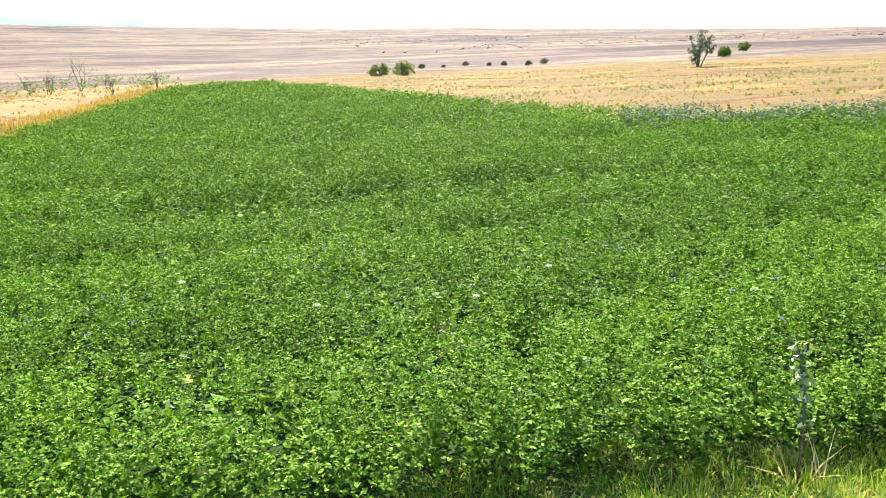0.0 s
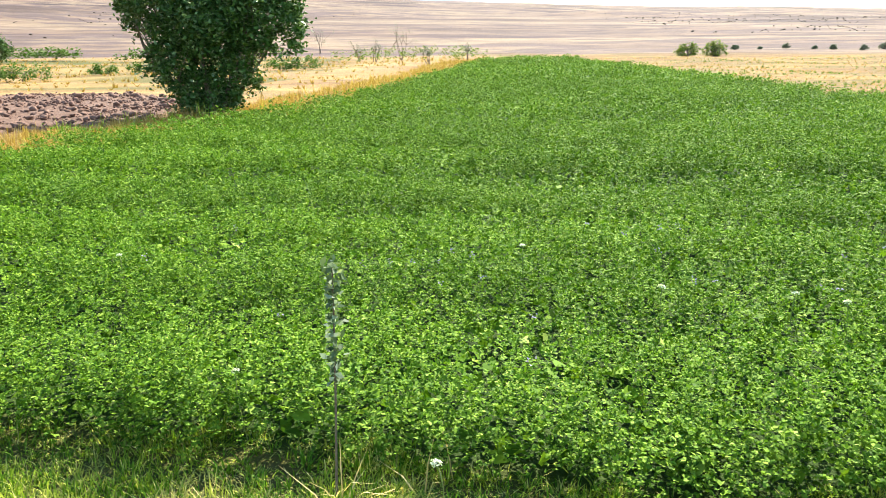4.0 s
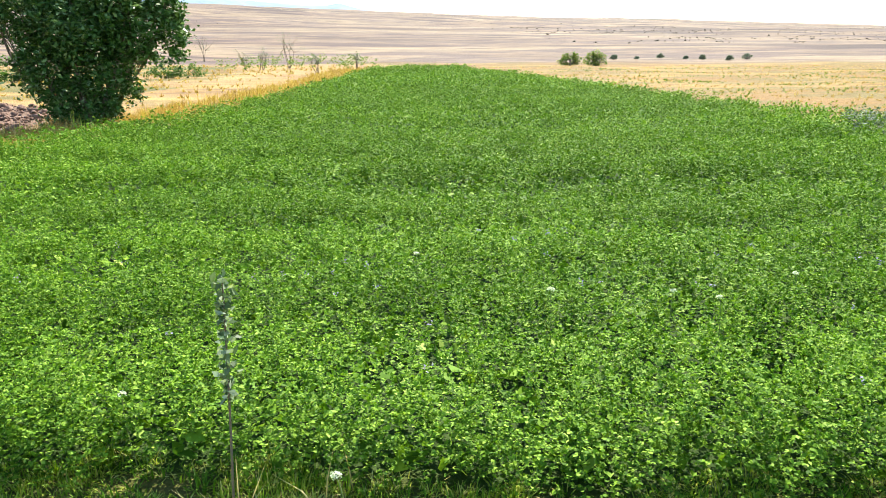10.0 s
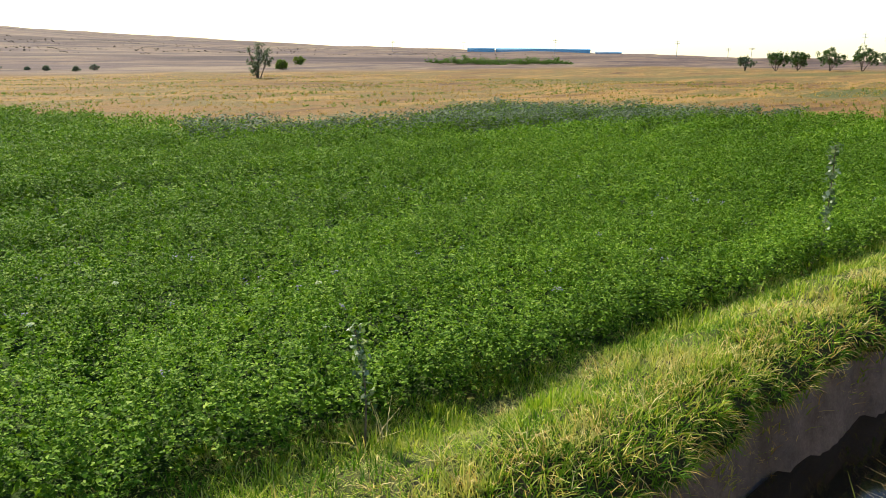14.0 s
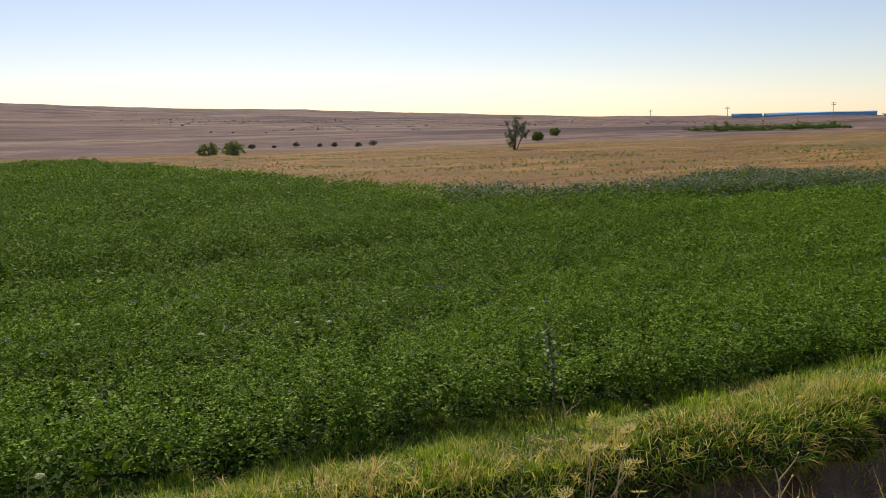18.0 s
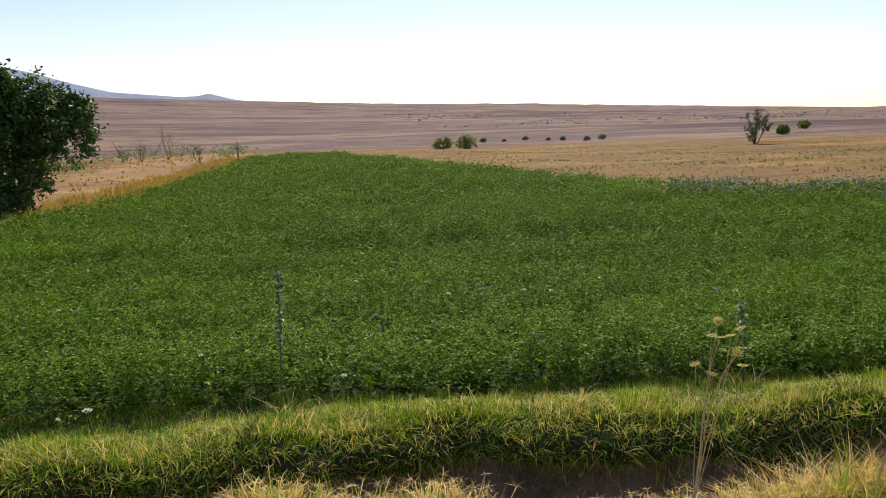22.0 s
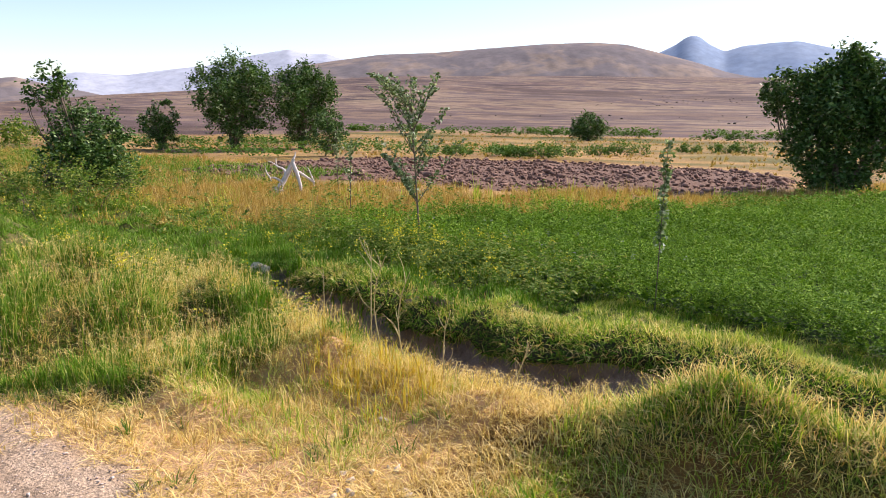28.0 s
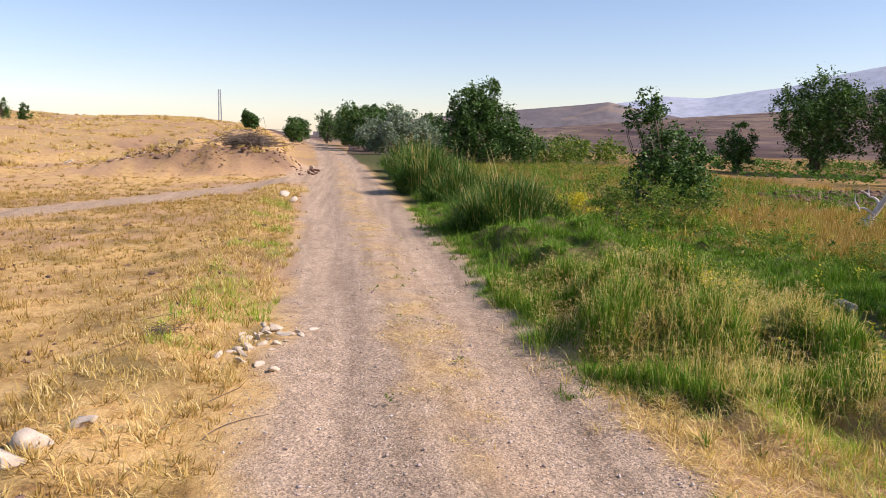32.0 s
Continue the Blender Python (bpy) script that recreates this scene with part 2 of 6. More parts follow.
def land(x, y):
    x, y = np.asarray(x, float), np.asarray(y, float)
    r = np.hypot(x, y) + 1e-6
    az = np.degrees(np.arctan2(-x, y))
    z = -0.017 * np.clip(y - 3, 0, 55)
    z = z + 0.02 * waves(x, y, 1.4, 3) * smooth(1.5, 4, np.abs(y + 1.4)) + 0.15 * waves(x, y, 14, 4) * smooth(25, 60, r)
    # far land climbs slowly to the rim
    rim = np.interp(az, RIM_AZ, RIM_EL)
    hill = smooth(88, 98, az) * (1 - smooth(140, 165, az))
    lo, hi = 110 * (1 - hill) + 27 * hill, 1300 * (1 - hill) + 85 * hill
    low_angle = np.degrees(np.arctan2(z - EYE, r))
    t = smooth(0, 1, np.log(r / lo) / np.log(hi / lo))
    angle = low_angle * (1 - t) + rim * t - 0.25 * smooth(0, 1, np.log(r / (hi * 1.3)) / np.log(6))
    far = EYE + r * np.tan(np.radians(angle))
    far = far + waves(x, y, 160, 5) * 1.6 * smooth(150, 500, r)
    z = np.where(r > lo, far, z)
    # road: two ruts
    ry = np.interp(x, ROAD_X, ROAD_Y)
    v = y - ry
    on = (1 - smooth(1.1, 1.6, np.abs(v)))
    z = z - 0.045 * np.exp(-((np.abs(v) - 0.66) / 0.28) ** 2) + 0.02 * on
    # verge bank on the stubble side
    z = z + 0.10 * np.exp(-((v + 2.2) / 0.5) ** 2) * smooth(-40, -25, x)
    # ditch
    dy = y - np.interp(x, DITCH_X, DITCH_Y)
    run = smooth(-8.0, -7.0, x)
    z = z + run * ((np.interp(x, [-7.5, -6.6, -4.5, -3.6, -2.8, -2.5, -2.2, -1.9, -1.45, -1.2, -1.05, -0.8, -0.3, 0.28, 0.62, 1.2, 2.4], [0.04, 0.2, 0.22, 0.14, 0.17, 0.26, 0.42, 0.48, 0.45, 0.4, 0.26, 0.34, 0.46, 0.38, 0.26, 0.28, 0.3]) + 0.06 * waves(x, y * 0.3, 0.9, 15)) * np.exp(-((dy + 0.86) / 0.31) ** 2) + (0.17 + 0.13 * np.exp(-((x + 2.7) / 0.7) ** 2) + 0.06 * smooth(2.2, 3.2, x) + 0.04 * waves(x, y, 1.2, 23)) * smooth(0.46, 0.59, dy) * (1 - smooth(0.75, 1.5, dy)))
    z = z - run * 0.66 * (1 - smooth(0.38, 0.52, np.abs(dy + 0.05 * waves(x, y * 0.2, 0.8, 24))))
    # grass hump beside the road
    toe = 0.3 * waves(x, y * 0.4, 1.3, 33)
    z = z + 0.4 * np.exp(-((x + 7.2) / 1.4) ** 2) * smooth(0.3, 0.9, y + toe) * (1 - smooth(1.5, 2.4, y)) + 0.42 * np.exp(-((x + 11.4) / 1.5) ** 2) * smooth(0.35, 0.95, y + toe) * (1 - smooth(1.9, 3.2, y))
    z = z + (0.13 * np.clip(waves(x, y, 1.0, 18), -0.4, 1.0) + 0.05 * waves(x, y, 0.5, 25)) * smooth(1.25, 1.8, v) * smooth(-4.0, -4.8, x) * smooth(-20, -18.5, x) * smooth(6.0, 5.0, y) * (np.abs(dy) > 0.6)
    # spoil bank by the track, and the pit behind it
    into = np.interp(y, [-8.35, -2.65], [-29.25, -31.8]) - x + 0.35 * waves(x, y, 2.2, 26)
    z = z + (0.8 + 0.22 * waves(x, y, 1.6, 27)) * smooth(-13.5, -7.5, y) * (1 - smooth(-5.2, -3.3, y)) * smooth(0, 0.9, into) * (1 - smooth(4, 14, into))
    z = z - 0.9 * np.exp(-((x + 42) / 1.3) ** 2 - ((y + 12.7) / 0.9) ** 2) + 0.25 * waves(x, y, 5, 28) * smooth(-4, -9, y) * smooth(-28, -36, x) * (1 - smooth(60, 80, -x))
    # ploughed clods
    ed = smooth(-0.2, 0.8, edge_distance(PLOUGH, x, y))
    z = z + ed * (0.06 * waves(x, y, 0.9, 8) + 0.04 * waves(x, y, 2.5, 9) + 0.04)
    return z


def axis_lines():
    near = np.arange(-13, 13.01, 0.13)
    out, step, at = [], 0.13, 13.0
    while at < 4600:
        step *= 1.075
        at += step
        out.append(at)
    out = np.array(out)
    return np.concatenate([-out[::-1], near, out])


def mesh_from(name, verts, faces, material=None, smooth_faces=False):
    """verts: (n, 3); faces: (m, k) with one k, or a list of such arrays."""
    me = bpy.data.meshes.new(name)
    groups = faces if isinstance(faces, list) else [faces]
    groups = [np.asarray(g) for g in groups if len(g)]
    me.vertices.add(len(verts))
    me.vertices.foreach_set("co", np.asarray(verts, np.float32).ravel())
    loops = np.concatenate([g.ravel() for g in groups]).astype(np.int32)
    counts = np.concatenate([np.full(len(g), g.shape[1]) for g in groups]).astype(np.int32)
    me.loops.add(len(loops))
    me.loops.foreach_set("vertex_index", loops)
    me.polygons.add(len(counts))
    me.polygons.foreach_set("loop_start", np.concatenate([[0], np.cumsum(counts)[:-1]]).astype(np.int32))
    me.polygons.foreach_set("loop_total", counts)
    if smooth_faces:
        me.polygons.foreach_set("use_smooth", np.ones(len(counts), bool))
    me.update(calc_edges=True)
    if material:
        me.materials.append(material)
    return me


def grid_faces(nu, nv):
    i = np.arange(nu - 1)[:, None] * nv + np.arange(nv - 1)[None]
    i = i.ravel()
    return np.stack([i, i + nv, i + nv + 1, i + 1], 1)


def ground_mat():
    m, n, l, b = nodes_of("ground")
    za, zb = n.new("ShaderNodeAttribute"), n.new("ShaderNodeAttribute")
    za.attribute_name, zb.attribute_name = "zone_a", "zone_b"
    sa, sb = n.new("ShaderNodeSeparateColor"), n.new("ShaderNodeSeparateColor")
    l.new(za.outputs["Color"], sa.inputs["Color"])
    l.new(zb.outputs["Color"], sb.inputs["Color"])
    fine, mid, big = noise_at(n, l, 55, 5, 0.7), noise_at(n, l, 5, 5, 0.65), noise_at(n, l, 0.5, 4, 0.6)
    # open land far off: bands of stubble, fallow and bare soil
    geo = n.new("ShaderNodeNewGeometry")
    mp = n.new("ShaderNodeMapping")
    mp.inputs["Scale"].default_value = (0.0016, 0.0034, 0.01)
    mp.inputs["Rotation"].default_value = (0, 0, radians(-12))
    l.new(geo.outputs["Position"], mp.inputs["Vector"])
    bands = noise_at(n, l, 3.0, 7, 0.68, mp.outputs["Vector"], 0.3)
    mp2 = n.new("ShaderNodeMapping")
    mp2.inputs["Scale"].default_value = (0.035, 0.14, 0.1)
    l.new(geo.outputs["Position"], mp2.inputs["Vector"])
    streak = noise_at(n, l, 1.0, 6, 0.7, mp2.outputs["Vector"], 0.5)
    col = ramp(n, l, bands, [(0.36, (0.08, 0.05, 0.042)), (0.42, (0.16, 0.105, 0.085)), (0.455, (0.3, 0.2, 0.12)), (0.485, (0.17, 0.115, 0.09)), (0.53, (0.2, 0.138, 0.108)), (0.55, (0.36, 0.245, 0.14)), (0.58, (0.2, 0.135, 0.1)), (0.63, (0.09, 0.058, 0.05))])
    col = mixed(n, l, 1.0, col, (0.8, 0.81, 0.9), "MULTIPLY")
    mp3 = n.new("ShaderNodeMapping")
    mp3.inputs["Scale"].default_value = (0.0014, 0.006, 0.01)
    mp3.inputs["Rotation"].default_value = (0, 0, radians(8))
    l.new(geo.outputs["Position"], mp3.inputs["Vector"])
    strips = noise_at(n, l, 2.0, 6, 0.7, mp3.outputs["Vector"], 0.6)
    col = mixed(n, l, ramp(n, l, strips, [(0.54, (0, 0, 0)), (0.565, (1, 1, 1)), (0.6, (0, 0, 0))]), col, (0.31, 0.228, 0.145))
    col = mixed(n, l, ramp(n, l, strips, [(0.4, (0.9, 0.9, 0.9)), (0.45, (0, 0, 0))]), col, (0.095, 0.062, 0.05))
    col = mixed(n, l, 0.6, col, ramp(n, l, streak, [(0.35, (0.4, 0.38, 0.36)), (0.6, (1, 1, 1))]), "MULTIPLY")
    straw = ramp(n, l, mid, [(0.3, (0.34, 0.19, 0.08)), (0.42, (0.6, 0.37, 0.13)), (0.55, (0.74, 0.495, 0.195)), (0.64, (0.6, 0.39, 0.17)), (0.75, (0.4, 0.24, 0.12))])
    worn = noise_at(n, l, 0.22, 6, 0.65, None, 0.8)
    straw = mixed(n, l, ramp(n, l, worn, [(0.46, (0, 0, 0)), (0.56, (0.7, 0.7, 0.7))]), straw, (0.5, 0.31, 0.185))
    col = mixed(n, l, sa.outputs["Green"], col, straw)
    stubble = ramp(n, l, streak, [(0.35, (0.11, 0.064, 0.026)), (0.44, (0.26, 0.15, 0.045)), (0.5, (0.15, 0.122, 0.038)), (0.56, (0.36, 0.215, 0.062)), (0.64, (0.16, 0.095, 0.034))])
    stubble = mixed(n, l, 0.6, stubble, ramp(n, l, mid, [(0.35, (0.55, 0.5, 0.48)), (0.6, (1.15, 1.12, 1.05))]), "MULTIPLY")
    col = mixed(n, l, sa.outputs["Blue"], col, stubble)
    grass = ramp(n, l, mid, [(0.3, (0.05, 0.065, 0.015)), (0.55, (0.1, 0.11, 0.03)), (0.75, (0.17, 0.15, 0.05))])
    col = mixed(n, l, sb.outputs["Red"], col, grass)
    # soil under the crop, coloured dark green for the shade in its gaps
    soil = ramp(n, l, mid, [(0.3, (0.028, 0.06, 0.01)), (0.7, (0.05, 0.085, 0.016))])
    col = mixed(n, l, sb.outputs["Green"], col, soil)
    plough = ramp(n, l, mid, [(0.3, (0.12, 0.07, 0.048)), (0.7, (0.24, 0.148, 0.105))])
    col = mixed(n, l, sb.outputs["Blue"], col, plough)
    gravel = ramp(n, l, mid, [(0.25, (0.4, 0.3, 0.2)), (0.5, (0.54, 0.41, 0.28)), (0.75, (0.64, 0.495, 0.35))])
    mp4 = n.new("ShaderNodeMapping")
    mp4.inputs["Scale"].default_value = (0.25, 5.0, 1.0)
    l.new(geo.outputs["Position"], mp4.inputs["Vector"])
    tyre = noise_at(n, l, 1.0, 5, 0.6, mp4.outputs["Vector"], 0.3)
    gravel = mixed(n, l, 0.8, gravel, ramp(n, l, tyre, [(0.35, (0.72, 0.7, 0.68)), (0.55, (1.0, 0.99, 0.98)), (0.7, (1.15, 1.13, 1.1))]), "MULTIPLY")
    vor = n.new("ShaderNodeTexVoronoi")
    vor.inputs["Scale"].default_value = 85
    l.new(geo.outputs["Position"], vor.inputs["Vector"])
    vsep = n.new("ShaderNodeSeparateColor")
    l.new(vor.outputs["Color"], vsep.inputs["Color"])
    gravel = mixed(n, l, 0.75, gravel, ramp(n, l, vsep.outputs["Red"], [(0.1, (0.5, 0.48, 0.46)), (0.55, (0.96, 0.94, 0.93)), (0.95, (1.38, 1.33, 1.26))]), "MULTIPLY")
    col = mixed(n, l, sa.outputs["Red"], col, gravel)
    clay = ramp(n, l, mid, [(0.3, (0.15, 0.125, 0.112)), (0.5, (0.25, 0.215, 0.195)), (0.75, (0.33, 0.29, 0.265))])
    col = mixed(n, l, zb.outputs["Alpha"], col, clay)
    col = mixed(n, l, 0.5, col, ramp(n, l, fine, [(0.3, (0.4, 0.4, 0.4)), (0.65, (1, 1, 1))]), "MULTIPLY")
    l.new(col, b.inputs["Base Color"])
    b.inputs["Roughness"].default_value = 0.95
    b.inputs["Specular IOR Level"].default_value = 0.15
    lumps = noise_at(n, l, 16, 4, 0.6)
    both = n.new("ShaderNodeMath")
    both.operation = "MULTIPLY_ADD"
    both.inputs[1].default_value = 0.5
    l.new(fine, both.inputs[0])
    l.new(lumps, both.inputs[2])
    bumped(n, l, b, both.outputs["Value"], 0.7, 0.04)
    return m


def build_ground():
    a = axis_lines()
    X, Y = np.meshgrid(a, a, indexing="ij")
    x, y = X.ravel(), Y.ravel()
    z = land(x, y)
    me = mesh_from("ground", np.stack([x, y, z], 1), grid_faces(len(a), len(a)), ground_mat(), True)
    wob = 0.22 * waves(x, y, 1.1, 11) + 0.1 * waves(x, y, 0.4, 12)
    r = np.hypot(x, y)
    v = y - np.interp(x, ROAD_X, ROAD_Y) + wob * 0.5
    road = (1 - smooth(1.05, 1.35, np.abs(v))) * (1 - (0.28 + 0.4 * np.clip(waves(x, y, 0.7, 19) + 0.5 * waves(x, y, 2.5, 29), -1, 1)) * (1 - smooth(0.1, 0.4, np.abs(v - 0.05))))
    side = np.abs(y - np.interp(x, [-60, -29, -24, -19.5, -17.8, -12], [-2.2, -3.2, -5.2, -7.2, -8.2, -11.5]))
    road = np.maximum(road, (1 - smooth(0.6, 1.1, side)) * (x < -12) * (x > -40) * (y < -2.4) * 0.9)
    dy = y - np.interp(x, DITCH_X, DITCH_Y)
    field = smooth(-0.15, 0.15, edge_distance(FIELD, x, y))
    grass = np.where((dy > np.where(x > -2.7, -1.0, -0.55) + wob) & (y < np.interp(x, EDGE_X, EDGE_Y) + 0.6) & (x > -9), 1.0, 0.0)
    left = smooth(0.0, 0.3, v - 1.2) * (x < -5) * (1 - smooth(3.5, 5.5, y - 3.5)) * (1 - smooth(50, 70, -x))
    left = np.maximum(left, (x < -14) * (x > -60) * (v > 1.3) * (y < 18) * smooth(-0.3, 0.4, waves(x * 0.6, y, 5, 17)) * 0.7)
    grass = np.maximum(grass, left * 0.9)
    green_belt = (y > 33) * (y < 84) * (x < -10) * (x > -95) * smooth(0.0, 0.5, waves(x * 0.25, y, 9, 14)) * 0.75
    green_belt = np.maximum(green_belt, (np.abs(y - 0.05 * x - 81) < 3.5) * (x < -14) * (x > -95) * 0.9)
    green_belt = np.maximum(green_belt, (np.abs(np.hypot(x - 48, (y - 11) * 2.2)) < 6) * 0.9 + (np.abs(y - 38 + 0.15 * (x - 90)) < 6) * (x > 60) * (x < 160) * 0.6)
    grass = np.maximum(grass, green_belt)
    straw = np.where(r < 45, 1.0, 0.0) * (1 - smooth(32, 60, r)) * (y < 12)
    straw = np.maximum(straw, (x < -14) * (y < -2) * (1 - smooth(90, 150, r)) * 0.75)
    near_plots = (y >= 5) * (x < 2) * (x > -95) * (1 - smooth(80, 92, y + 0.1 * x))
    straw = np.maximum(straw, near_plots * (0.9 - 0.35 * smooth(0.2, 0.6, waves(x * 0.2, y, 7, 16))))
    stubble = (x > -3) * (y > -2) * (1 - smooth(88, 100, y + 0.06 * x)) * (1 - smooth(165, 200, x)) * 1.0
    stubble = np.maximum(stubble * (1 - near_plots), near_plots * (0.75 + 0.25 * waves(x * 0.3, y, 5, 147)))
    mown = (v < -1.4) * smooth(-1.5, -4.5, x) * (1 - smooth(21, 31, -x - 0.35 * (y + 3)))
    stubble = np.maximum(stubble, mown * np.clip(0.22 + 0.5 * waves(x, y, 1.3, 30), 0, 0.8))
    plough = smooth(-0.25, 0.25, edge_distance(PLOUGH, x, y) + wob)
    into = np.interp(y, [-8.35, -2.65], [-29.25, -31.8]) - x
    plough = np.maximum(plough, smooth(-0.3, 0.4, into + wob) * (1 - smooth(2.5, 5, into)) * smooth(-10.5, -8.8, y) * (1 - smooth(-4.4, -3.4, y)) * 0.75)
    plough = np.maximum(plough, np.exp(-((x + 42) / 1.6) ** 2 - ((y + 12.7) / 1.2) ** 2) * 0.9)
    bare = smooth(-8.3, -7.3, x) * (1 - smooth(0.5, 0.62, np.abs(dy)))
    grass = grass * (1 - bare)
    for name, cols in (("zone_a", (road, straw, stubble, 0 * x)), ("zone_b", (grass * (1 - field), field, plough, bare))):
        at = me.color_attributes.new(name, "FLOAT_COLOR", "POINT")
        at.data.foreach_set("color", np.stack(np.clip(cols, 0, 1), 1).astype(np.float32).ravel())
    return tagged(new("ground", me), "dry rolling farmland with a gravel farm track and stubble", "ground", kind="structure")


build_ground()


# ---------------- hills on the horizon ----------------
def range_of_hills(name, dist, depth, outline, material, label, rough, seed):
    """A range with its crest at that distance: outline gives the crest's height in degrees over the eye for each azimuth."""
    az0, az1 = outline[0][0], outline[-1][0]
    az = np.linspace(az0, az1, 260)
    crest = np.interp(az, *zip(*outline))
    crest = np.convolve(np.pad(crest, 1, mode="edge"), np.ones(3) / 3, "valid")
    rows = 41
    s = np.linspace(-1, 1, rows)
    r = np.random.default_rng(seed)
    A, S = np.meshgrid(az, s, indexing="ij")
    prof = (1 - np.abs(S) ** 1.4) ** 1.2
    dist_at = dist + S * depth
    cx, cy = -np.sin(np.radians(A)) * dist_at, np.cos(np.radians(A)) * dist_at
    fold = waves(cx, cy, depth * 0.55, seed) + 0.6 * waves(cx, cy, depth * 0.22, seed + 1) + 0.3 * waves(cx, cy, depth * 0.09, seed + 2)
    top = np.tan(np.radians(crest))[:, None] * dist + EYE
    h = top * prof + fold * rough * top * prof * (1 - prof)
    h[:, 0] = h[:, -1] = -30
    me = mesh_from(name, np.stack([cx.ravel(), cy.ravel(), h.ravel()], 1), grid_faces(len(az), rows), material, True)
    return tagged(new(name, me), label, "hills", kind="structure")


# distance haze is put into the base colours of the two farthest ranges
HAZE_BLUE = rough_mat("far_blue_haze", [(0.3, (0.2, 0.28, 0.4)), (0.7, (0.25, 0.33, 0.44))], 0.004, 0.02, 1.0, 0.02, 2)
HAZE_GREY = rough_mat("far_grey_haze", [(0.3, (0.4, 0.44, 0.52)), (0.7, (0.45, 0.49, 0.55))], 0.004, 0.02, 1.0, 0.02, 2)
HILL_BROWN = rough_mat("hill_brown", [(0.3, (0.14, 0.128, 0.132)), (0.5, (0.18, 0.157, 0.155)), (0.6, (0.27, 0.21, 0.165)), (0.68, (0.165, 0.145, 0.142))], 0.006, 0.03, 1.0, 0.25, 4)
range_of_hills("hill_range", 2300, 520, [(12, 1.2), (19, 2.4), (22, 3.05), (24.1, 3.75), (27, 4.55), (28.9, 5.05), (31.4, 5.25), (35, 5.15), (39.3, 4.85), (43, 4.55), (46.8, 4.4), (50, 3.95), (52.5, 3.55), (54.6, 2.9), (57, 2.2), (59, 1.6), (62, 0.8)], HILL_BROWN, "bare brown hill range beyond the plain", 0.12, 21)
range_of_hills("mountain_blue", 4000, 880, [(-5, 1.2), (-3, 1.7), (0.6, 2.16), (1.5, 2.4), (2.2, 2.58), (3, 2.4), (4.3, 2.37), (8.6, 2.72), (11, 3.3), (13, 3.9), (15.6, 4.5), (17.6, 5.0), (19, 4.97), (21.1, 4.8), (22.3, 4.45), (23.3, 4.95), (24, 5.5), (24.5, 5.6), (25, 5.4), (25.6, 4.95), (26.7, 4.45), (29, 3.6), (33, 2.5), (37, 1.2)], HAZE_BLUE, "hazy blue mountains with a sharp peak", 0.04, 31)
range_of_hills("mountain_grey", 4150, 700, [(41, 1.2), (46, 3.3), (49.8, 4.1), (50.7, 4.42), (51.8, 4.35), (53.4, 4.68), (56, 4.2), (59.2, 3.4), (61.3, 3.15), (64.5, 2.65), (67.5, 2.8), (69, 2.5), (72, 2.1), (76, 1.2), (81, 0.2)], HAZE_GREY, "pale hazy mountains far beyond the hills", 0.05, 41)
range_of_hills("hill_low", 1900, 300, [(63, 0.6), (67, 1.5), (69.2, 1.92), (71.2, 2.38), (73, 2.18), (77.3, 1.8), (82, 1.4), (88, 0.7), (93, -0.2)], HILL_BROWN, "low bare brown hill behind the trees", 0.14, 51)


# ---------------- leaves, blades and wood ----------------
def leaves(centre, size, up=0.5, wide=0.55, gen=None, droop=None):
    """Diamond leaves: centre (n, 3), size (n,). Returns verts, faces."""
    g = gen or rng
    n = len(centre)
    d = g.normal(size=(n, 3))
    d[:, 2] = d[:, 2] * 0.6 + (0 if droop is None else droop)
    d /= np.linalg.norm(d, axis=1, keepdims=True)
    w = g.normal(size=(n, 3))
    w[:, 2] *= 1 - up
    w -= (w * d).sum(1, keepdims=True) * d
    w /= np.linalg.norm(w, axis=1, keepdims=True) + 1e-9
    L, Wd = size[:, None] * d, size[:, None] * wide * w
    nrm = np.cross(d, w) * size[:, None] * 0.12
    v = np.stack([centre - L * 0.5, centre + Wd * 0.5 + nrm, centre + L * 0.5, centre - Wd * 0.5 + nrm], 1).reshape(-1, 3)
    return v, np.arange(4 * n).reshape(n, 4)


def blades(base, height, lean, width, gen=None, away=None, plain=False):
    """Grass blades with a bend: base (n, 3), height, lean in metres, width (n,)."""
    g = gen or rng
    n = len(base)
    a = g.uniform(0, 2 * np.pi, n) if away is None else away
    out = np.stack([np.cos(a), np.sin(a), 0 * a], 1)
    b = a + g.uniform(0.8, 2.2, n)
    side = np.stack([np.cos(b), np.sin(b), 0 * a], 1) * width[:, None] * 0.5
    up = np.array([0, 0, 1.0])
    if plain:
        v = np.stack([base - side, base + side, base + out * lean[:, None] + up * height[:, None]], 1).reshape(-1, 3)
        return v, [np.arange(3 * n).reshape(n, 3)]
    mid = base + out * lean[:, None] * 0.35 + up * height[:, None] * 0.62
    tip = base + out * lean[:, None] + up * height[:, None]
    v = np.stack([base - side, base + side, mid + side * 0.8, mid - side * 0.8, tip], 1).reshape(-1, 3)
    k = np.arange(n)[:, None] * 5
    return v, [k + np.array([[0, 1, 2, 3]]), k + np.array([[3, 2, 4]])]


def stuff(name, v, f, material, label, category):
    ob = new(name, mesh_from(name, v, f, material))
    return tagged(ob, label, category, kind="stuff")


def scatter(x0, x1, y0, y1, density, keep=None, gen=None):
    g = gen or rng
    n = int((x1 - x0) * (y1 - y0) * density)
    x, y = g.uniform(x0, x1, n), g.uniform(y0, y1, n)
    if keep is not None:
        k = keep(x, y)
        x, y = x[k], y[k]
    return x, y


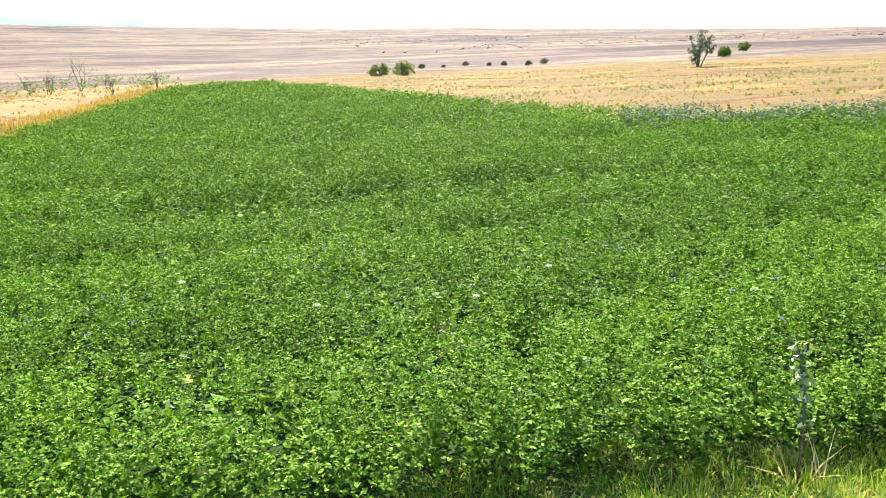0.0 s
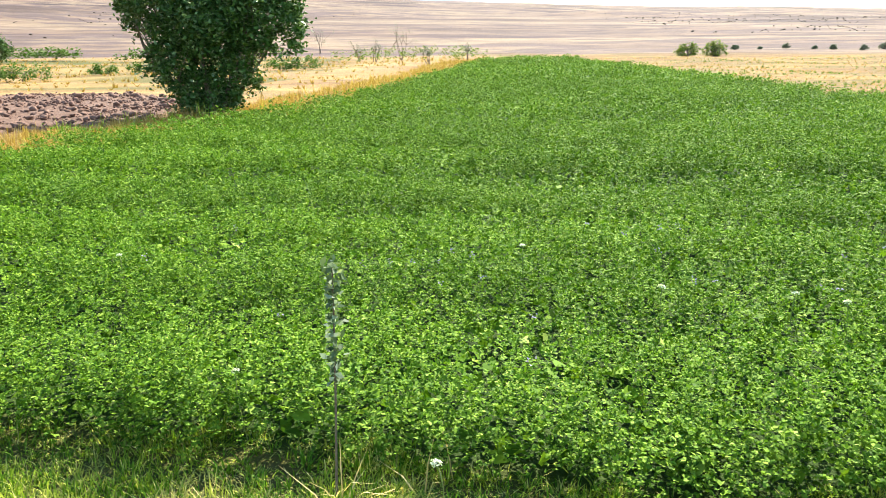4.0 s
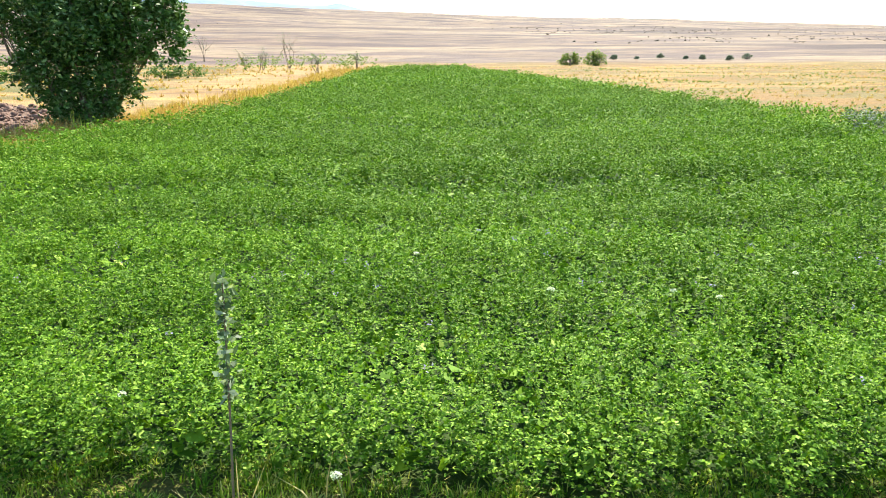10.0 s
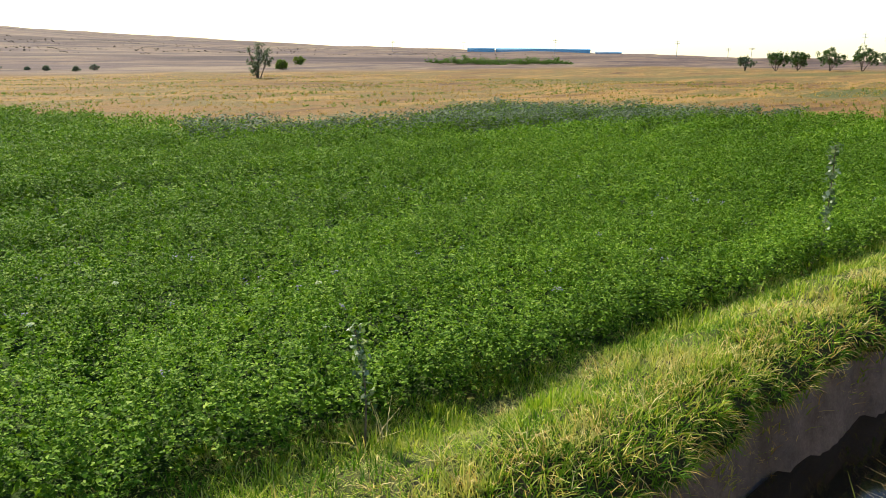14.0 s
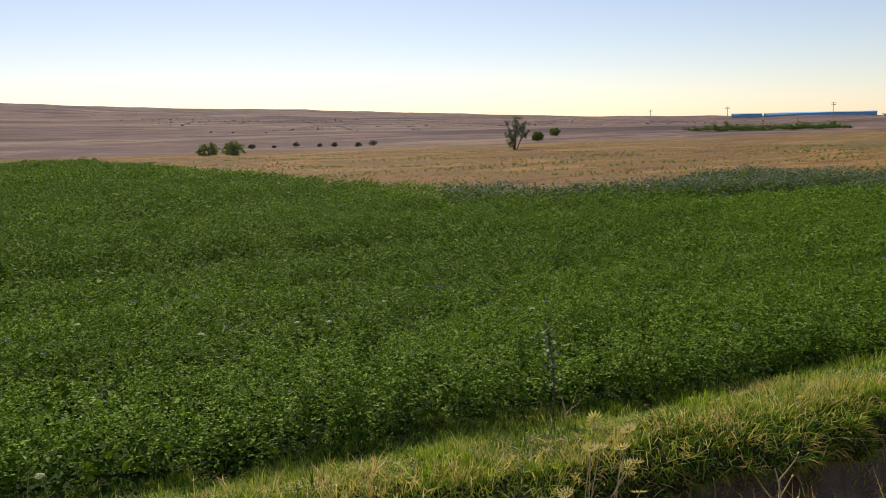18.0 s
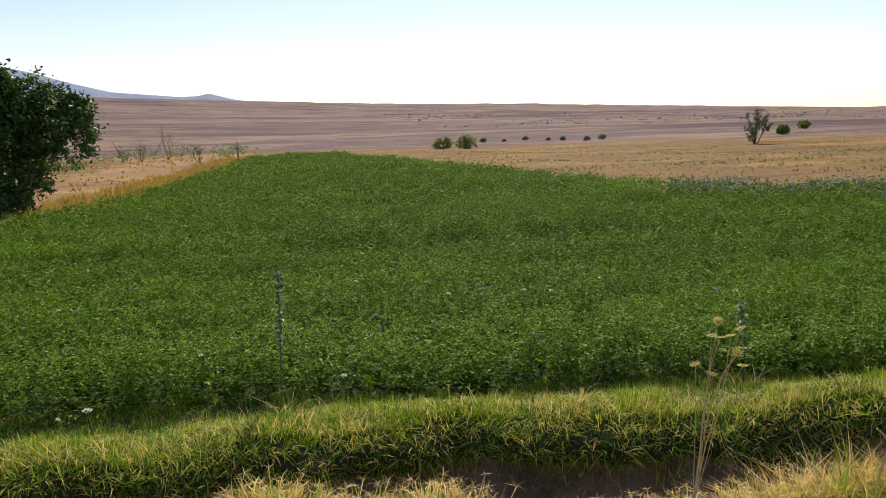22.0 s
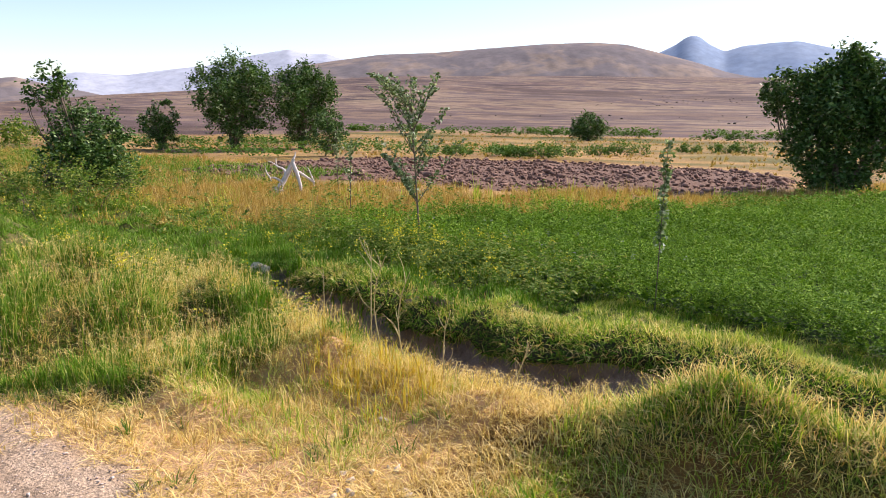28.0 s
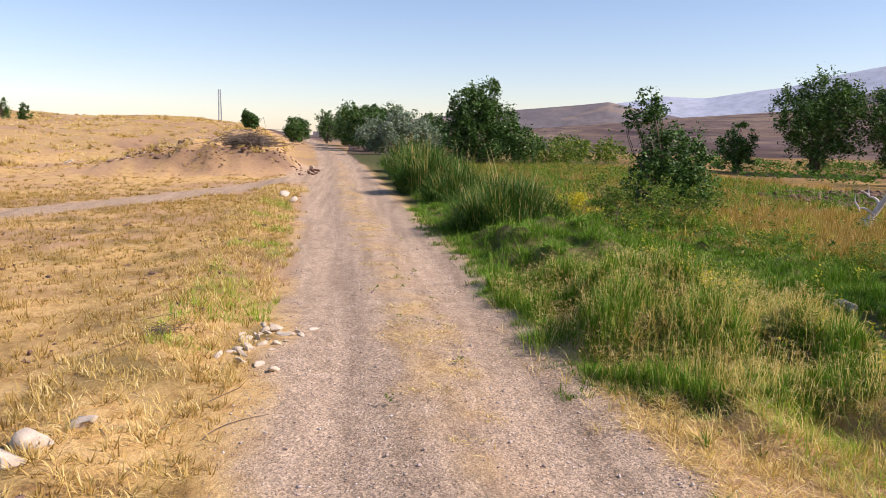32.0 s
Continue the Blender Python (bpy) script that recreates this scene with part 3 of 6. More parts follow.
def part(name, mesh, parent, label=""):
    ob = new(name, mesh)
    ob.parent = parent
    return tagged(ob, label)


# ---------------- the alfalfa ----------------
HOME = (0.3, 1.2)


def furrow(x, y):
    """0 in the shallow furrows between the watered rows, 1 on the rows."""
    s = (y + 0.06 * x + 0.3 * waves(x, y, 4.5, 61) + 0.1 * waves(x, y, 1.2, 68)) / np.where(y < 10, 1.4, 2.1)
    s = s - np.floor(s)
    return smooth(0.1, 0.32, s) * (1 - 0.45 * smooth(0.5, 1.0, s))


def crop_height(x, y):
    deep = 0.35 + 0.65 * smooth(6, 10, y)
    return 0.4 - 0.3 * deep * (1 - furrow(x, y)) + 0.035 * waves(x, y, 0.7, 62) + 0.03 * waves(x, y, 3, 69)


def rosettes(x, y, z, h, per, size, lowest=0.3, lean=0.06, plain=False, bunch=1.5, lift=(-0.25, 0.75)):
    """Stems that carry leaves of three leaflets round them."""
    k = len(x)
    top = np.stack([x + rng.normal(0, lean, k), y + rng.normal(0, lean, k), z + h], 1)
    foot = np.stack([x, y, z], 1)
    u = 1 - (1 - lowest) * rng.uniform(0, 1, (k, per)) ** bunch
    c = foot[:, None] + (top - foot)[:, None] * u[..., None]
    a = rng.uniform(0, 2 * np.pi, (k, per, 1)) + np.array([-0.95, 0, 0.95])
    tilt = rng.uniform(*lift, (k, per, 1)) + rng.normal(0, 0.2, (k, per, 3))
    d = np.stack([np.cos(a) * np.cos(tilt), np.sin(a) * np.cos(tilt), np.sin(tilt)], -1)
    stalk = np.stack([np.cos(a[..., 1]), np.sin(a[..., 1]), 0.4 + 0 * a[..., 1]], -1) * size * rng.uniform(0.3, 1.3, (k, per, 1))
    s = size * rng.uniform(0.65, 1.3, (k, per, 1, 1))
    base = (c + stalk)[:, :, None] + 0 * d
    side = np.cross(d, np.array([0, 0, 1.0]) + rng.normal(0, 0.35, d.shape))
    side /= np.linalg.norm(side, axis=-1, keepdims=True) + 1e-9
    nrm = np.cross(side, d)
    if plain:
        v = np.stack([base + side * s * 0.34 + nrm * s * 0.06, base + d * s, base - side * s * 0.34], 3).reshape(-1, 3)
        return v, np.arange(len(v)).reshape(-1, 3)
    v = np.stack([base, base + d * s * 0.55 + side * s * 0.3 + nrm * s * 0.08, base + d * s, base + d * s * 0.55 - side * s * 0.3 + nrm * s * 0.08], 3).reshape(-1, 3)
    return v, np.arange(len(v)).reshape(-1, 4)


def crop(near, far, stems, per, size, label, plain=True):
    def keep(x, y):
        e = edge_distance(FIELD, x, y) + 0.14 * waves(x, y, 0.8, 63)
        d = np.hypot(x - HOME[0], y - HOME[1]) + 0.5 * waves(x, y, 1.5, 64)
        thin = waves(x, y, 0.45, 65)
        row = 1 - 0.6 * (1 - furrow(x, y)) * smooth(4.5, 8, y)
        return (e > 0) & (d >= near) & (d < far) & (rng.uniform(-1.0, 1.0, len(x)) < (thin * 0.6 + 1.75) * row - 1)
    x, y = scatter(max(-10.5, -far), min(25.5, far + 1), max(0, HOME[1] - far), min(75, far + 2), stems / 4, keep)
    # four shoots to a plant, with a gap left between plants
    gap = 0.5 / math.sqrt(stems / 4)
    vigour = np.repeat(rng.uniform(0.7, 1.12, len(x)), 4)
    x, y = np.repeat(x, 4) + rng.normal(0, gap * 0.95, 4 * len(x)), np.repeat(y, 4) + rng.normal(0, gap * 0.95, 4 * len(x))
    h = crop_height(x, y) * vigour * rng.uniform(0.75, 1.15, len(x))
    v, f = rosettes(x, y, land(x, y), h, per, size, lowest=0.2, plain=plain, bunch=1.8, lean=0.045, lift=(-0.1, 1.0))
    return stuff("alfalfa_crop", v, f, LEAF["alfalfa"], label, "alfalfa")


crop(0, 5.6, 500, 12, 0.0185, "dense green flowering alfalfa beside the ditch bank", False)
crop(5.6, 9, 420, 10, 0.0225, "dense green alfalfa in the near rows")
crop(9, 16, 280, 6, 0.033, "dense green alfalfa across the middle of the field")
crop(16, 32, 150, 4, 0.052, "dense green alfalfa in wavy bands")
crop(32, 80, 50, 3, 0.1, "dense green alfalfa at the far end of the field")
# thick front of the crop
ex, ey = scatter(-8.3, 10, 2.4, 6.2, 430, lambda x, y: np.abs(edge_distance(FIELD, x, y) - 0.12 + 0.12 * waves(x, y, 0.8, 63)) < 0.2)
v, f = rosettes(ex, ey, land(ex, ey), rng.uniform(0.2, 0.42, len(ex)), 9, 0.022, 0.05, 0.08)
stuff("crop_front", v, f, LEAF["alfalfa"], "leafy front of the alfalfa along the bank", "alfalfa")


# broad lower leaves that hide the soil
ex, ey = scatter(-10.3, 16, 2.4, 17, 130, lambda x, y: edge_distance(FIELD, x, y) > 0.08)
v, f = leaves(np.stack([ex, ey, land(ex, ey) + rng.uniform(0.04, 0.16, len(ex))], 1), rng.uniform(0.07, 0.12, len(ex)), 0.8, 0.7)
stuff("crop_underleaves", v, f, LEAF["alfalfa"], "broad lower leaves of the alfalfa over the soil", "alfalfa")


def petals(name, x, y, dz, per, size, spread, material, label, category):
    z = land(x, y) + dz
    c = np.stack([x, y, z], 1)[:, None] + rng.normal(0, 1, (len(x), per, 3)) * spread
    c = c.reshape(-1, 3)
    v, f = leaves(c, size * rng.uniform(0.7, 1.3, len(c)), 0.5, 0.8)
    return stuff(name, v, f, LEAF[material], label, category)


fx, fy = scatter(-8, 9, 2.8, 7.5, 3, lambda x, y: (edge_distance(FIELD, x, y) > 0.1) & (waves(x, y, 2.0, 66) > 0.0))
petals("alfalfa_flowers", fx, fy, crop_height(fx, fy) + 0.03, 7, 0.014, 0.012, "purple", "small purple alfalfa flower heads in the crop", "flowers")

# grey-green weeds in the far corner of the crop
wx, wy = scatter(10, 25, 2, 17.5, 70, lambda x, y: (edge_distance(FIELD, x, y) > 0.2) & (y > 14.5 - 0.55 * (x - 11) + waves(x, y, 3, 67)))
v, f = rosettes(wx, wy, land(wx, wy), (crop_height(wx, wy) + 0.09) * rng.uniform(0.8, 1.15, len(wx)), 4, 0.06)
stuff("grey_weeds", v, f, LEAF["grey"], "grey-green weeds overgrowing the corner of the crop", "weeds")


# ---------------- grass and straw ----------------
def turf(name, region, density, keep, height, lean, width, material, label, category, jitter=0.4, toward=None, per=9, clump=0.022, swell=0):
    """Tufts of blades that lean outwards from the middle of each tuft."""
    x, y = scatter(*region, density / per, keep)
    k = len(x)
    big = rng.lognormal(0, 0.3, k)
    a = rng.uniform(0, 2 * np.pi, (k, per))
    rad = np.abs(rng.normal(0, clump, (k, per))) * big[:, None] * (1 + 6 * width)
    x, y, a = (x[:, None] + rad * np.cos(a)).ravel(), (y[:, None] + rad * np.sin(a)).ravel(), a.ravel()
    n = len(x)
    h = height * np.repeat(big, per) * rng.uniform(1 - jitter, 1 + jitter, n)
    base = np.stack([x, y, land(x, y) - 0.01], 1)
    if swell:
        h = h * np.clip(0.7 + swell * waves(x, y, 0.75, 120), 0.22, 1.9)
    plain = toward is None and width >= 0.0085
    v, f = blades(base, h, lean * rng.uniform(0.2, 1.7, n), width * rng.uniform(0.7, 1.3, n) * (1.3 if plain else 1), None, a + rng.normal(0, 0.5, n), plain)
    if toward is not None:
        v = v.reshape(-1, 5, 3)
        pull = (np.array(toward) * rng.uniform(0.2, 1.0, (n, 1)))
        v[:, 2] += pull * 0.35
        v[:, 3] += pull * 0.35
        v[:, 4] += pull
        v = v.reshape(-1, 3)
    return stuff(name, v, f, LEAF[material], label, category)


def ditch_off(x, y):
    return y - np.interp(x, DITCH_X, DITCH_Y)


def bank(x, y):
    return (ditch_off(x, y) > 0.42) & (y < np.interp(x, EDGE_X, EDGE_Y) + 0.12 + 0.15 * waves(x, y, 0.6, 72)) & (x > -8.6)


turf("bank_grass", (-4.5, 4.8, 1.6, 5.8), 6600, bank, 0.046, 0.042, 0.0055, "grass", "short yellow-green grass on the ditch bank", "grass", 0.5, None, 9, 0.022, 0.5)
turf("bank_grass", (-8.6, -4.5, 1.6, 5.8), 2600, bank, 0.085, 0.06, 0.0075, "green_grass", "rank green grass near the ditch's end", "grass", 0.5, None, 9, 0.022, 0.5)
turf("bank_grass", (4.8, 9, 0.5, 5.0), 2400, bank, 0.065, 0.055, 0.008, "grass", "yellow-green grass along the ditch bank", "grass", 0.5, None, 9, 0.022, 0.5)
turf("bank_grass", (9, 25, -1.2, 3), 900, bank, 0.1, 0.09, 0.01, "grass", "yellow-green grass along the far ditch bank", "grass", 0.6)
turf("green_bank_grass", (-8.6, 9, 1.5, 6.0), 1500, lambda x, y: bank(x, y) & (waves(x, y, 1.1, 73) + 1.2 * (ditch_off(x, y) - 0.95) > -0.1), 0.042, 0.045, 0.0065, "green_grass", "fresh green grass between the ditch and the alfalfa", "grass", 0.5)
turf("bank_straw", (-5, 9, 0.5, 5.0), 900, lambda x, y: bank(x, y) & (ditch_off(x, y) < 1.0 + 0.4 * waves(x, y, 0.7, 110)) & (waves(x, y, 0.5, 140) > -0.1), 0.04, 0.075, 0.005, "straw", "dry grass stalks over the lip of the ditch", "grass", 0.7)

# sod that bulges over the far wall of the ditch, matted with short criss-cross blades
SOD_DY = np.array([0.86, 0.7, 0.57, 0.46, 0.385, 0.36, 0.4, 0.56])
SOD_DZ = np.array([-0.02, 0.0, -0.005, -0.035, -0.09, -0.15, -0.2, -0.21])
SOD_MAT = rough_mat("sod", [(0.3, (0.03, 0.034, 0.012)), (0.7, (0.06, 0.06, 0.022))], 6, 60, 0.95, 0.5, 0.02)


def sod_point(x, u):
    """The sod's surface at x, u from 0 on the bank's top to 1 under the overhang."""
    k = np.clip(u, 0, 1) * (len(SOD_DY) - 1)
    i = np.arange(len(SOD_DY))
    y0 = np.interp(x, DITCH_X, DITCH_Y)
    bulge = 0.05 * waves(x, k * 0.12, 0.55, 141) + 0.03 * waves(x, k * 0.1, 0.2, 142)
    low = 1 + 0.35 * waves(x, 0 * x, 0.9, 143)
    dy = np.interp(k, i, SOD_DY) - bulge * smooth(0.2, 0.55, u) * (1 - smooth(0.85, 1, u))
    top = land(x, y0 + 0.72)
    return np.stack([x, y0 + dy, top + np.interp(k, i, SOD_DZ) * np.where(k > 3, low, 1)], -1)


def build_sod(x0, x1, density, width):
    xs, us = np.arange(x0, x1, 0.07), np.linspace(0, 1, 15)
    X, U = np.meshgrid(xs, us, indexing="ij")
    stuff("bank_sod", sod_point(X.ravel(), U.ravel()), grid_faces(len(xs), len(us)), SOD_MAT, "turf sod bulging over the ditch wall", "sod")
    for material, share, long, thick, label in (("green_grass", 0.6, 0.058, width * 0.85, "matted green grass hanging over the ditch wall"), ("grass", 0.23, 0.065, width, "yellow-green grass matted over the lip of the ditch"), ("straw", 0.17, 0.085, width * 0.62, "dry runners and stalks over the lip of the ditch")):
        n = int((x1 - x0) * density * share)
        x, u = rng.uniform(x0, x1, n), rng.uniform(0.1, 0.9, n)
        if material == "grass":
            u = rng.uniform(0.05, 0.5, n)
        p = sod_point(x, u)
        nrm = np.cross(sod_point(x, u + 0.02) - p, sod_point(x + 0.02, u) - p)
        nrm /= np.linalg.norm(nrm, axis=1, keepdims=True) + 1e-9
        nrm *= np.where(nrm[:, 1:2] - nrm[:, 2:3] > 0, -1, 1)
        d = 0.62 * nrm + 0.5 * rng.normal(size=(n, 3)) + np.stack([0 * u, 0 * u, 0.2 - 0.4 * u], 1)
        d /= np.linalg.norm(d, axis=1, keepdims=True)
        ln = (long * rng.uniform(0.5, 1.5, n))[:, None]
        side = np.cross(d, rng.normal(size=(n, 3)))
        side *= thick * 0.5 / (np.linalg.norm(side, axis=1, keepdims=True) + 1e-9)
        mid = p + d * ln * 0.55
        tip = p + d * ln + np.array([0, 0, -0.16]) * ln
        v = np.stack([p - side, p + side, mid + side * 0.8, mid - side * 0.8, tip], 1).reshape(-1, 3)
        k = np.arange(n)[:, None] * 5
        stuff("lip_grass", v, [k + np.array([[0, 1, 2, 3]]), k + np.array([[3, 2, 4]])], LEAF[material], label, "grass")


build_sod(-7.3, 5.0, 3600, 0.006)
build_sod(5.0, 14.0, 1700, 0.0085)


def near_bank(x, y):
    return (ditch_off(x, y) < -0.45) & (ditch_off(x, y) > -0.9 - 0.7 * smooth(-3.2, -2.8, x) + 0.25 * waves(x, y, 0.9, 74)) & (x > -7.6)


turf("tussock_grass", (-2.7, 3, 0.9, 3.0), 5200, near_bank, 0.06, 0.085, 0.006, "grass", "heaped yellow-green tussock grass on the near bank", "grass", 0.6)
turf("tussock_green", (-2.5, 3, 0.9, 3.0), 2200, lambda x, y: near_bank(x, y) & (waves(x, y, 0.8, 148) > -0.2), 0.065, 0.075, 0.006, "green_grass", "green blades in the heaped tussocks on the near bank", "grass", 0.5)
turf("tussock_straw", (-7.6, 2.6, 1.0, 3.2), 2900, near_bank, 0.055, 0.1, 0.005, "straw", "dry straw-coloured tussock grass on the near bank", "grass", 0.7)
turf("long_straw", (1.6, 13, -0.6, 2.6), 3000, lambda x, y: (ditch_off(x, y) < -0.45) & (ditch_off(x, y) > -1.9) & (y > 0.1), 0.12, 0.19, 0.0048, "straw", "tall pale dry grass on the near bank of the ditch", "grass", 0.6)
turf("long_straw_green", (1.6, 13, -0.6, 2.6), 500, lambda x, y: (ditch_off(x, y) < -0.45) & (ditch_off(x, y) > -1.9) & (waves(x, y, 0.8, 76) > 0.1), 0.17, 0.16, 0.006, "grass", "green blades among the tall dry grass", "grass", 0.5)


def seed_heads(name, region, density, keep, low, high, finger, material, label):
    """Thin stalks that end in a star of fine fingers."""
    x, y = scatter(*region, density, keep)
    k = len(x)
    h = rng.uniform(low, high, k)
    top = np.stack([x + rng.normal(0, 0.05, k), y + rng.normal(0, 0.05, k), land(x, y) + h], 1)
    a = rng.uniform(0, 6.28, (k, 1)) + np.arange(5) * 1.25 + rng.normal(0, 0.2, (k, 5))
    base = np.repeat(top[:, None], 5, 1).reshape(-1, 3)
    v, f = blades(base, rng.uniform(-0.006, 0.02, 5 * k), finger * rng.uniform(0.7, 1.2, 5 * k), np.full(5 * k, 0.0026), None, a.ravel())
    foot = np.stack([x, y, land(x, y)], 1)
    side = np.array([0.0016, 0, 0])
    v2 = np.stack([foot - side, foot + side, top + side, top - side], 1).reshape(-1, 3)
    return stuff(name, np.concatenate([v, v2]), f + [np.arange(4 * k).reshape(k, 4) + len(v)], LEAF[material], label, "seed heads")


seed_heads("grass_seed_heads", (-7.6, 8, 0.8, 5), 330, lambda x, y: ((ditch_off(x, y) < -0.4) & (ditch_off(x, y) > -1.1)) | (np.abs(ditch_off(x, y) - 0.55) < 0.12), 0.04, 0.13, 0.034, "straw", "star-shaped dry seed heads of the bank grass")


seed_heads("tussock_seed_heads", (-4, 4, 1.2, 3), 700, lambda x, y: (ditch_off(x, y) < -0.42) & (ditch_off(x, y) > -0.85), 0.05, 0.14, 0.045, "straw", "pale star-shaped seed heads on the tussocks")


def road_off(x, y):
    return y - np.interp(x, ROAD_X, ROAD_Y)


def verge(x, y):
    return (road_off(x, y) > 1.15 + 0.15 * waves(x, y, 0.8, 77)) & (ditch_off(x, y) < -0.42) & (y < 3)


turf("dry_straw", (-6.5, 2.5, 0.0, 3.0), 3900, verge, 0.024, 0.1, 0.006, "straw", "trampled dry straw between the track and the ditch", "straw", 0.7)
turf("verge_weeds", (-6.5, 1.5, -0.2, 1.9), 500, lambda x, y: verge(x, y) & (waves(x, y, 0.6, 78) > 0.45), 0.06, 0.06, 0.008, "weed", "low grey-green weeds in the dry straw", "weeds", 0.5)


def left_grass(x, y):
    ragged = 0.2 * waves(x, y, 0.9, 79)
    return (y > np.interp(x, [-19, -13, -8, -6.8, -5.9, -5.3, -4.9, -4.6], [-0.2, 0.1, 0.05, 0.12, 0.4, 0.6, 1.1, 2.3]) + ragged) & (ditch_off(x, y) < -0.3 + 4.0 * (x < -7.6)) & (y < 6.2 + ragged) & (x < -4.6)


def lush(x, y):
    """1 on the green back of the mound, 0 towards its dry foot by the ditch."""
    return smooth(-4.3, -5.6, x + 0.5 * waves(x, y, 0.9, 144) - 0.25 * (y - 1.2))


turf("verge_grass", (-9.6, -4.6, -0.3, 6.2), 6000, lambda x, y: left_grass(x, y) & (rng.uniform(0, 1, len(x)) < 0.12 + 0.88 * lush(x, y)), 0.11, 0.1, 0.006, "green_grass", "lush green grass on the mound beside the track", "grass", 0.45, None, 16, 0.05, 0.8)
turf("verge_mixed_grass", (-9.6, -4.2, -0.3, 4.2), 2000, lambda x, y: (left_grass(x, y) | left_grass(x - 0.4, y)) & (ditch_off(x, y) < -0.4) & (rng.uniform(0, 1, len(x)) < 1.05 - 0.85 * lush(x, y)), 0.085, 0.1, 0.0058, "grass", "yellowing grass on the mound beside the track", "grass", 0.5, None, 14, 0.05, 0.8)
turf("verge_grass", (-19, -9.6, -0.6, 6.4), 2600, left_grass, 0.085, 0.1, 0.0085, "green_grass", "lush green grass along the track", "grass", 0.5, None, 16, 0.06, 0.9)
turf("verge_dry_grass", (-9, -3.6, -0.2, 4), 750, lambda x, y: (left_grass(x, y) | (left_grass(x - 0.8, y + 0.3) & (ditch_off(x, y) < -0.45))) & (rng.uniform(0, 1, len(x)) < 1.0 - 0.92 * lush(x, y)), 0.085, 0.12, 0.005, "straw", "dry seeding grass on the slope beside the ditch", "grass", 0.6)
def slope(x, y):
    return (ditch_off(x, y) < -0.42) & (road_off(x, y) > 1.7 + 0.3 * waves(x, y, 0.8, 149)) & (y > 0.9)


turf("slope_grass", (-5.8, -3.4, 0.9, 2.6), 1500, slope, 0.06, 0.08, 0.0055, "grass", "yellowing grass on the slope above the ditch", "grass", 0.6)
turf("slope_straw", (-5.8, -2.6, 0.9, 2.6), 1700, slope, 0.05, 0.1, 0.005, "straw", "dry straw on the slope above the ditch", "straw", 0.6)
turf("ochre_weeds", (-4.7, -3.3, 1.0, 2.4), 1500, lambda x, y: (np.hypot((x + 4.0) * 1.0, (y - 1.85) * 1.6) + 0.2 * waves(x, y, 0.5, 145) < 0.55), 0.11, 0.07, 0.006, "ochre", "bright ochre withered weeds on the slope by the ditch", "weeds", 0.6)
turf("verge_mat", (-16, -4.6, -0.4, 1.6), 1500, lambda x, y: (road_off(x, y) > 1.05 + 0.2 * waves(x, y, 0.7, 107)) & (road_off(x, y) < 1.75) & (x < -5.3), 0.05, 0.06, 0.006, "weed", "low dark green weeds along the track's edge", "weeds", 0.6)
seed_heads("verge_seed_heads", (-9, -3.4, 0, 3), 400, lambda x, y: left_grass(x, y), 0.12, 0.25, 0.045, "straw", "star-shaped dry seed heads beside the track")
yx, yy = scatter(-14, -4.8, 0.9, 6.6, 20, lambda x, y: (waves(x, y, 1.3, 81) > 0.2) & (ditch_off(x, y) > -1.9) & (np.abs(ditch_off(x, y)) > 0.5))
petals("yellow_flowers", yx, yy, rng.uniform(0.18, 0.36, len(yx)), 10, 0.02, 0.035, "yellow", "yellow flowering weeds in the long grass", "flowers")
cxy = np.array([-6.75, 5.2]) + rng.normal(0, 1, (46, 2)) * [0.45, 0.3]
petals("yellow_flowers", cxy[:, 0], cxy[:, 1], rng.uniform(0.3, 0.5, 46), 16, 0.02, 0.035, "yellow", "yellow flowering weeds round the young apple tree", "flowers")
yx, yy = np.concatenate([yx, cxy[:, 0]]), np.concatenate([yy, cxy[:, 1]])
v, f = rosettes(yx, yy, land(yx, yy), rng.uniform(0.18, 0.36, len(yx)), 16, 0.026)
stuff("flowering_weeds", v, f, LEAF["weed"], "leafy weeds below the yellow flowers", "weeds")
bx, by = scatter(-10.5, -4.2, 3.6, 7.2, 90, lambda x, y: (edge_distance(FIELD, x, y) < 0.35) & (ditch_off(x, y) > 0.6) & (y < 6.6 + 0.4 * waves(x, y, 1, 82)) & (y > 4.0 - 0.2 * (x + 4)))
v, f = rosettes(bx, by, land(bx, by), rng.uniform(0.2, 0.5, len(bx)), 9, 0.032)
stuff("edge_weeds", v, f, LEAF["weed"], "mixed green weeds at the corner of the crop", "weeds")


# tall golden grass between the crop and the ploughed plot
def golden(x, y):
    e, p = edge_distance(FIELD, x, y), edge_distance(PLOUGH, x, y)
    return (e < 0) & (p < 0.2) & (x < 0) & (y > 5.6) & (e > -2.6 - 0.5 * waves(x, y, 2, 83) - 6 * smooth(-9, -12, x)) & (x > -26) & (y < 12 + 60 * smooth(-12, -9, x))


turf("golden_grass", (-26, 0, 5.8, 26), 420, golden, 0.17, 0.11, 0.012, "golden", "tall golden dry grass round the ploughed plot", "grass", 0.4)
turf("golden_grass", (-8, 2, 26, 72), 90, golden, 0.22, 0.14, 0.025, "golden", "golden dry grass along the crop's far side", "grass", 0.4)
turf("golden_green", (-26, -3, 5.8, 22), 60, lambda x, y: golden(x, y) & (waves(x, y, 1.6, 84) > 0.3), 0.28, 0.12, 0.016, "grass", "greenish tufts in the golden grass", "grass", 0.4)
turf("plot_stubble", (-75, 1, 24, 88), 7, lambda x, y: (edge_distance(FIELD, x, y) < -0.5) & (edge_distance(PLOUGH, x, y) < -0.3) & (waves(x * 0.25, y, 4.5, 136) > -0.25), 0.12, 0.12, 0.05, "golden", "dry golden stubble on the plots beyond the field", "stubble", 0.6)
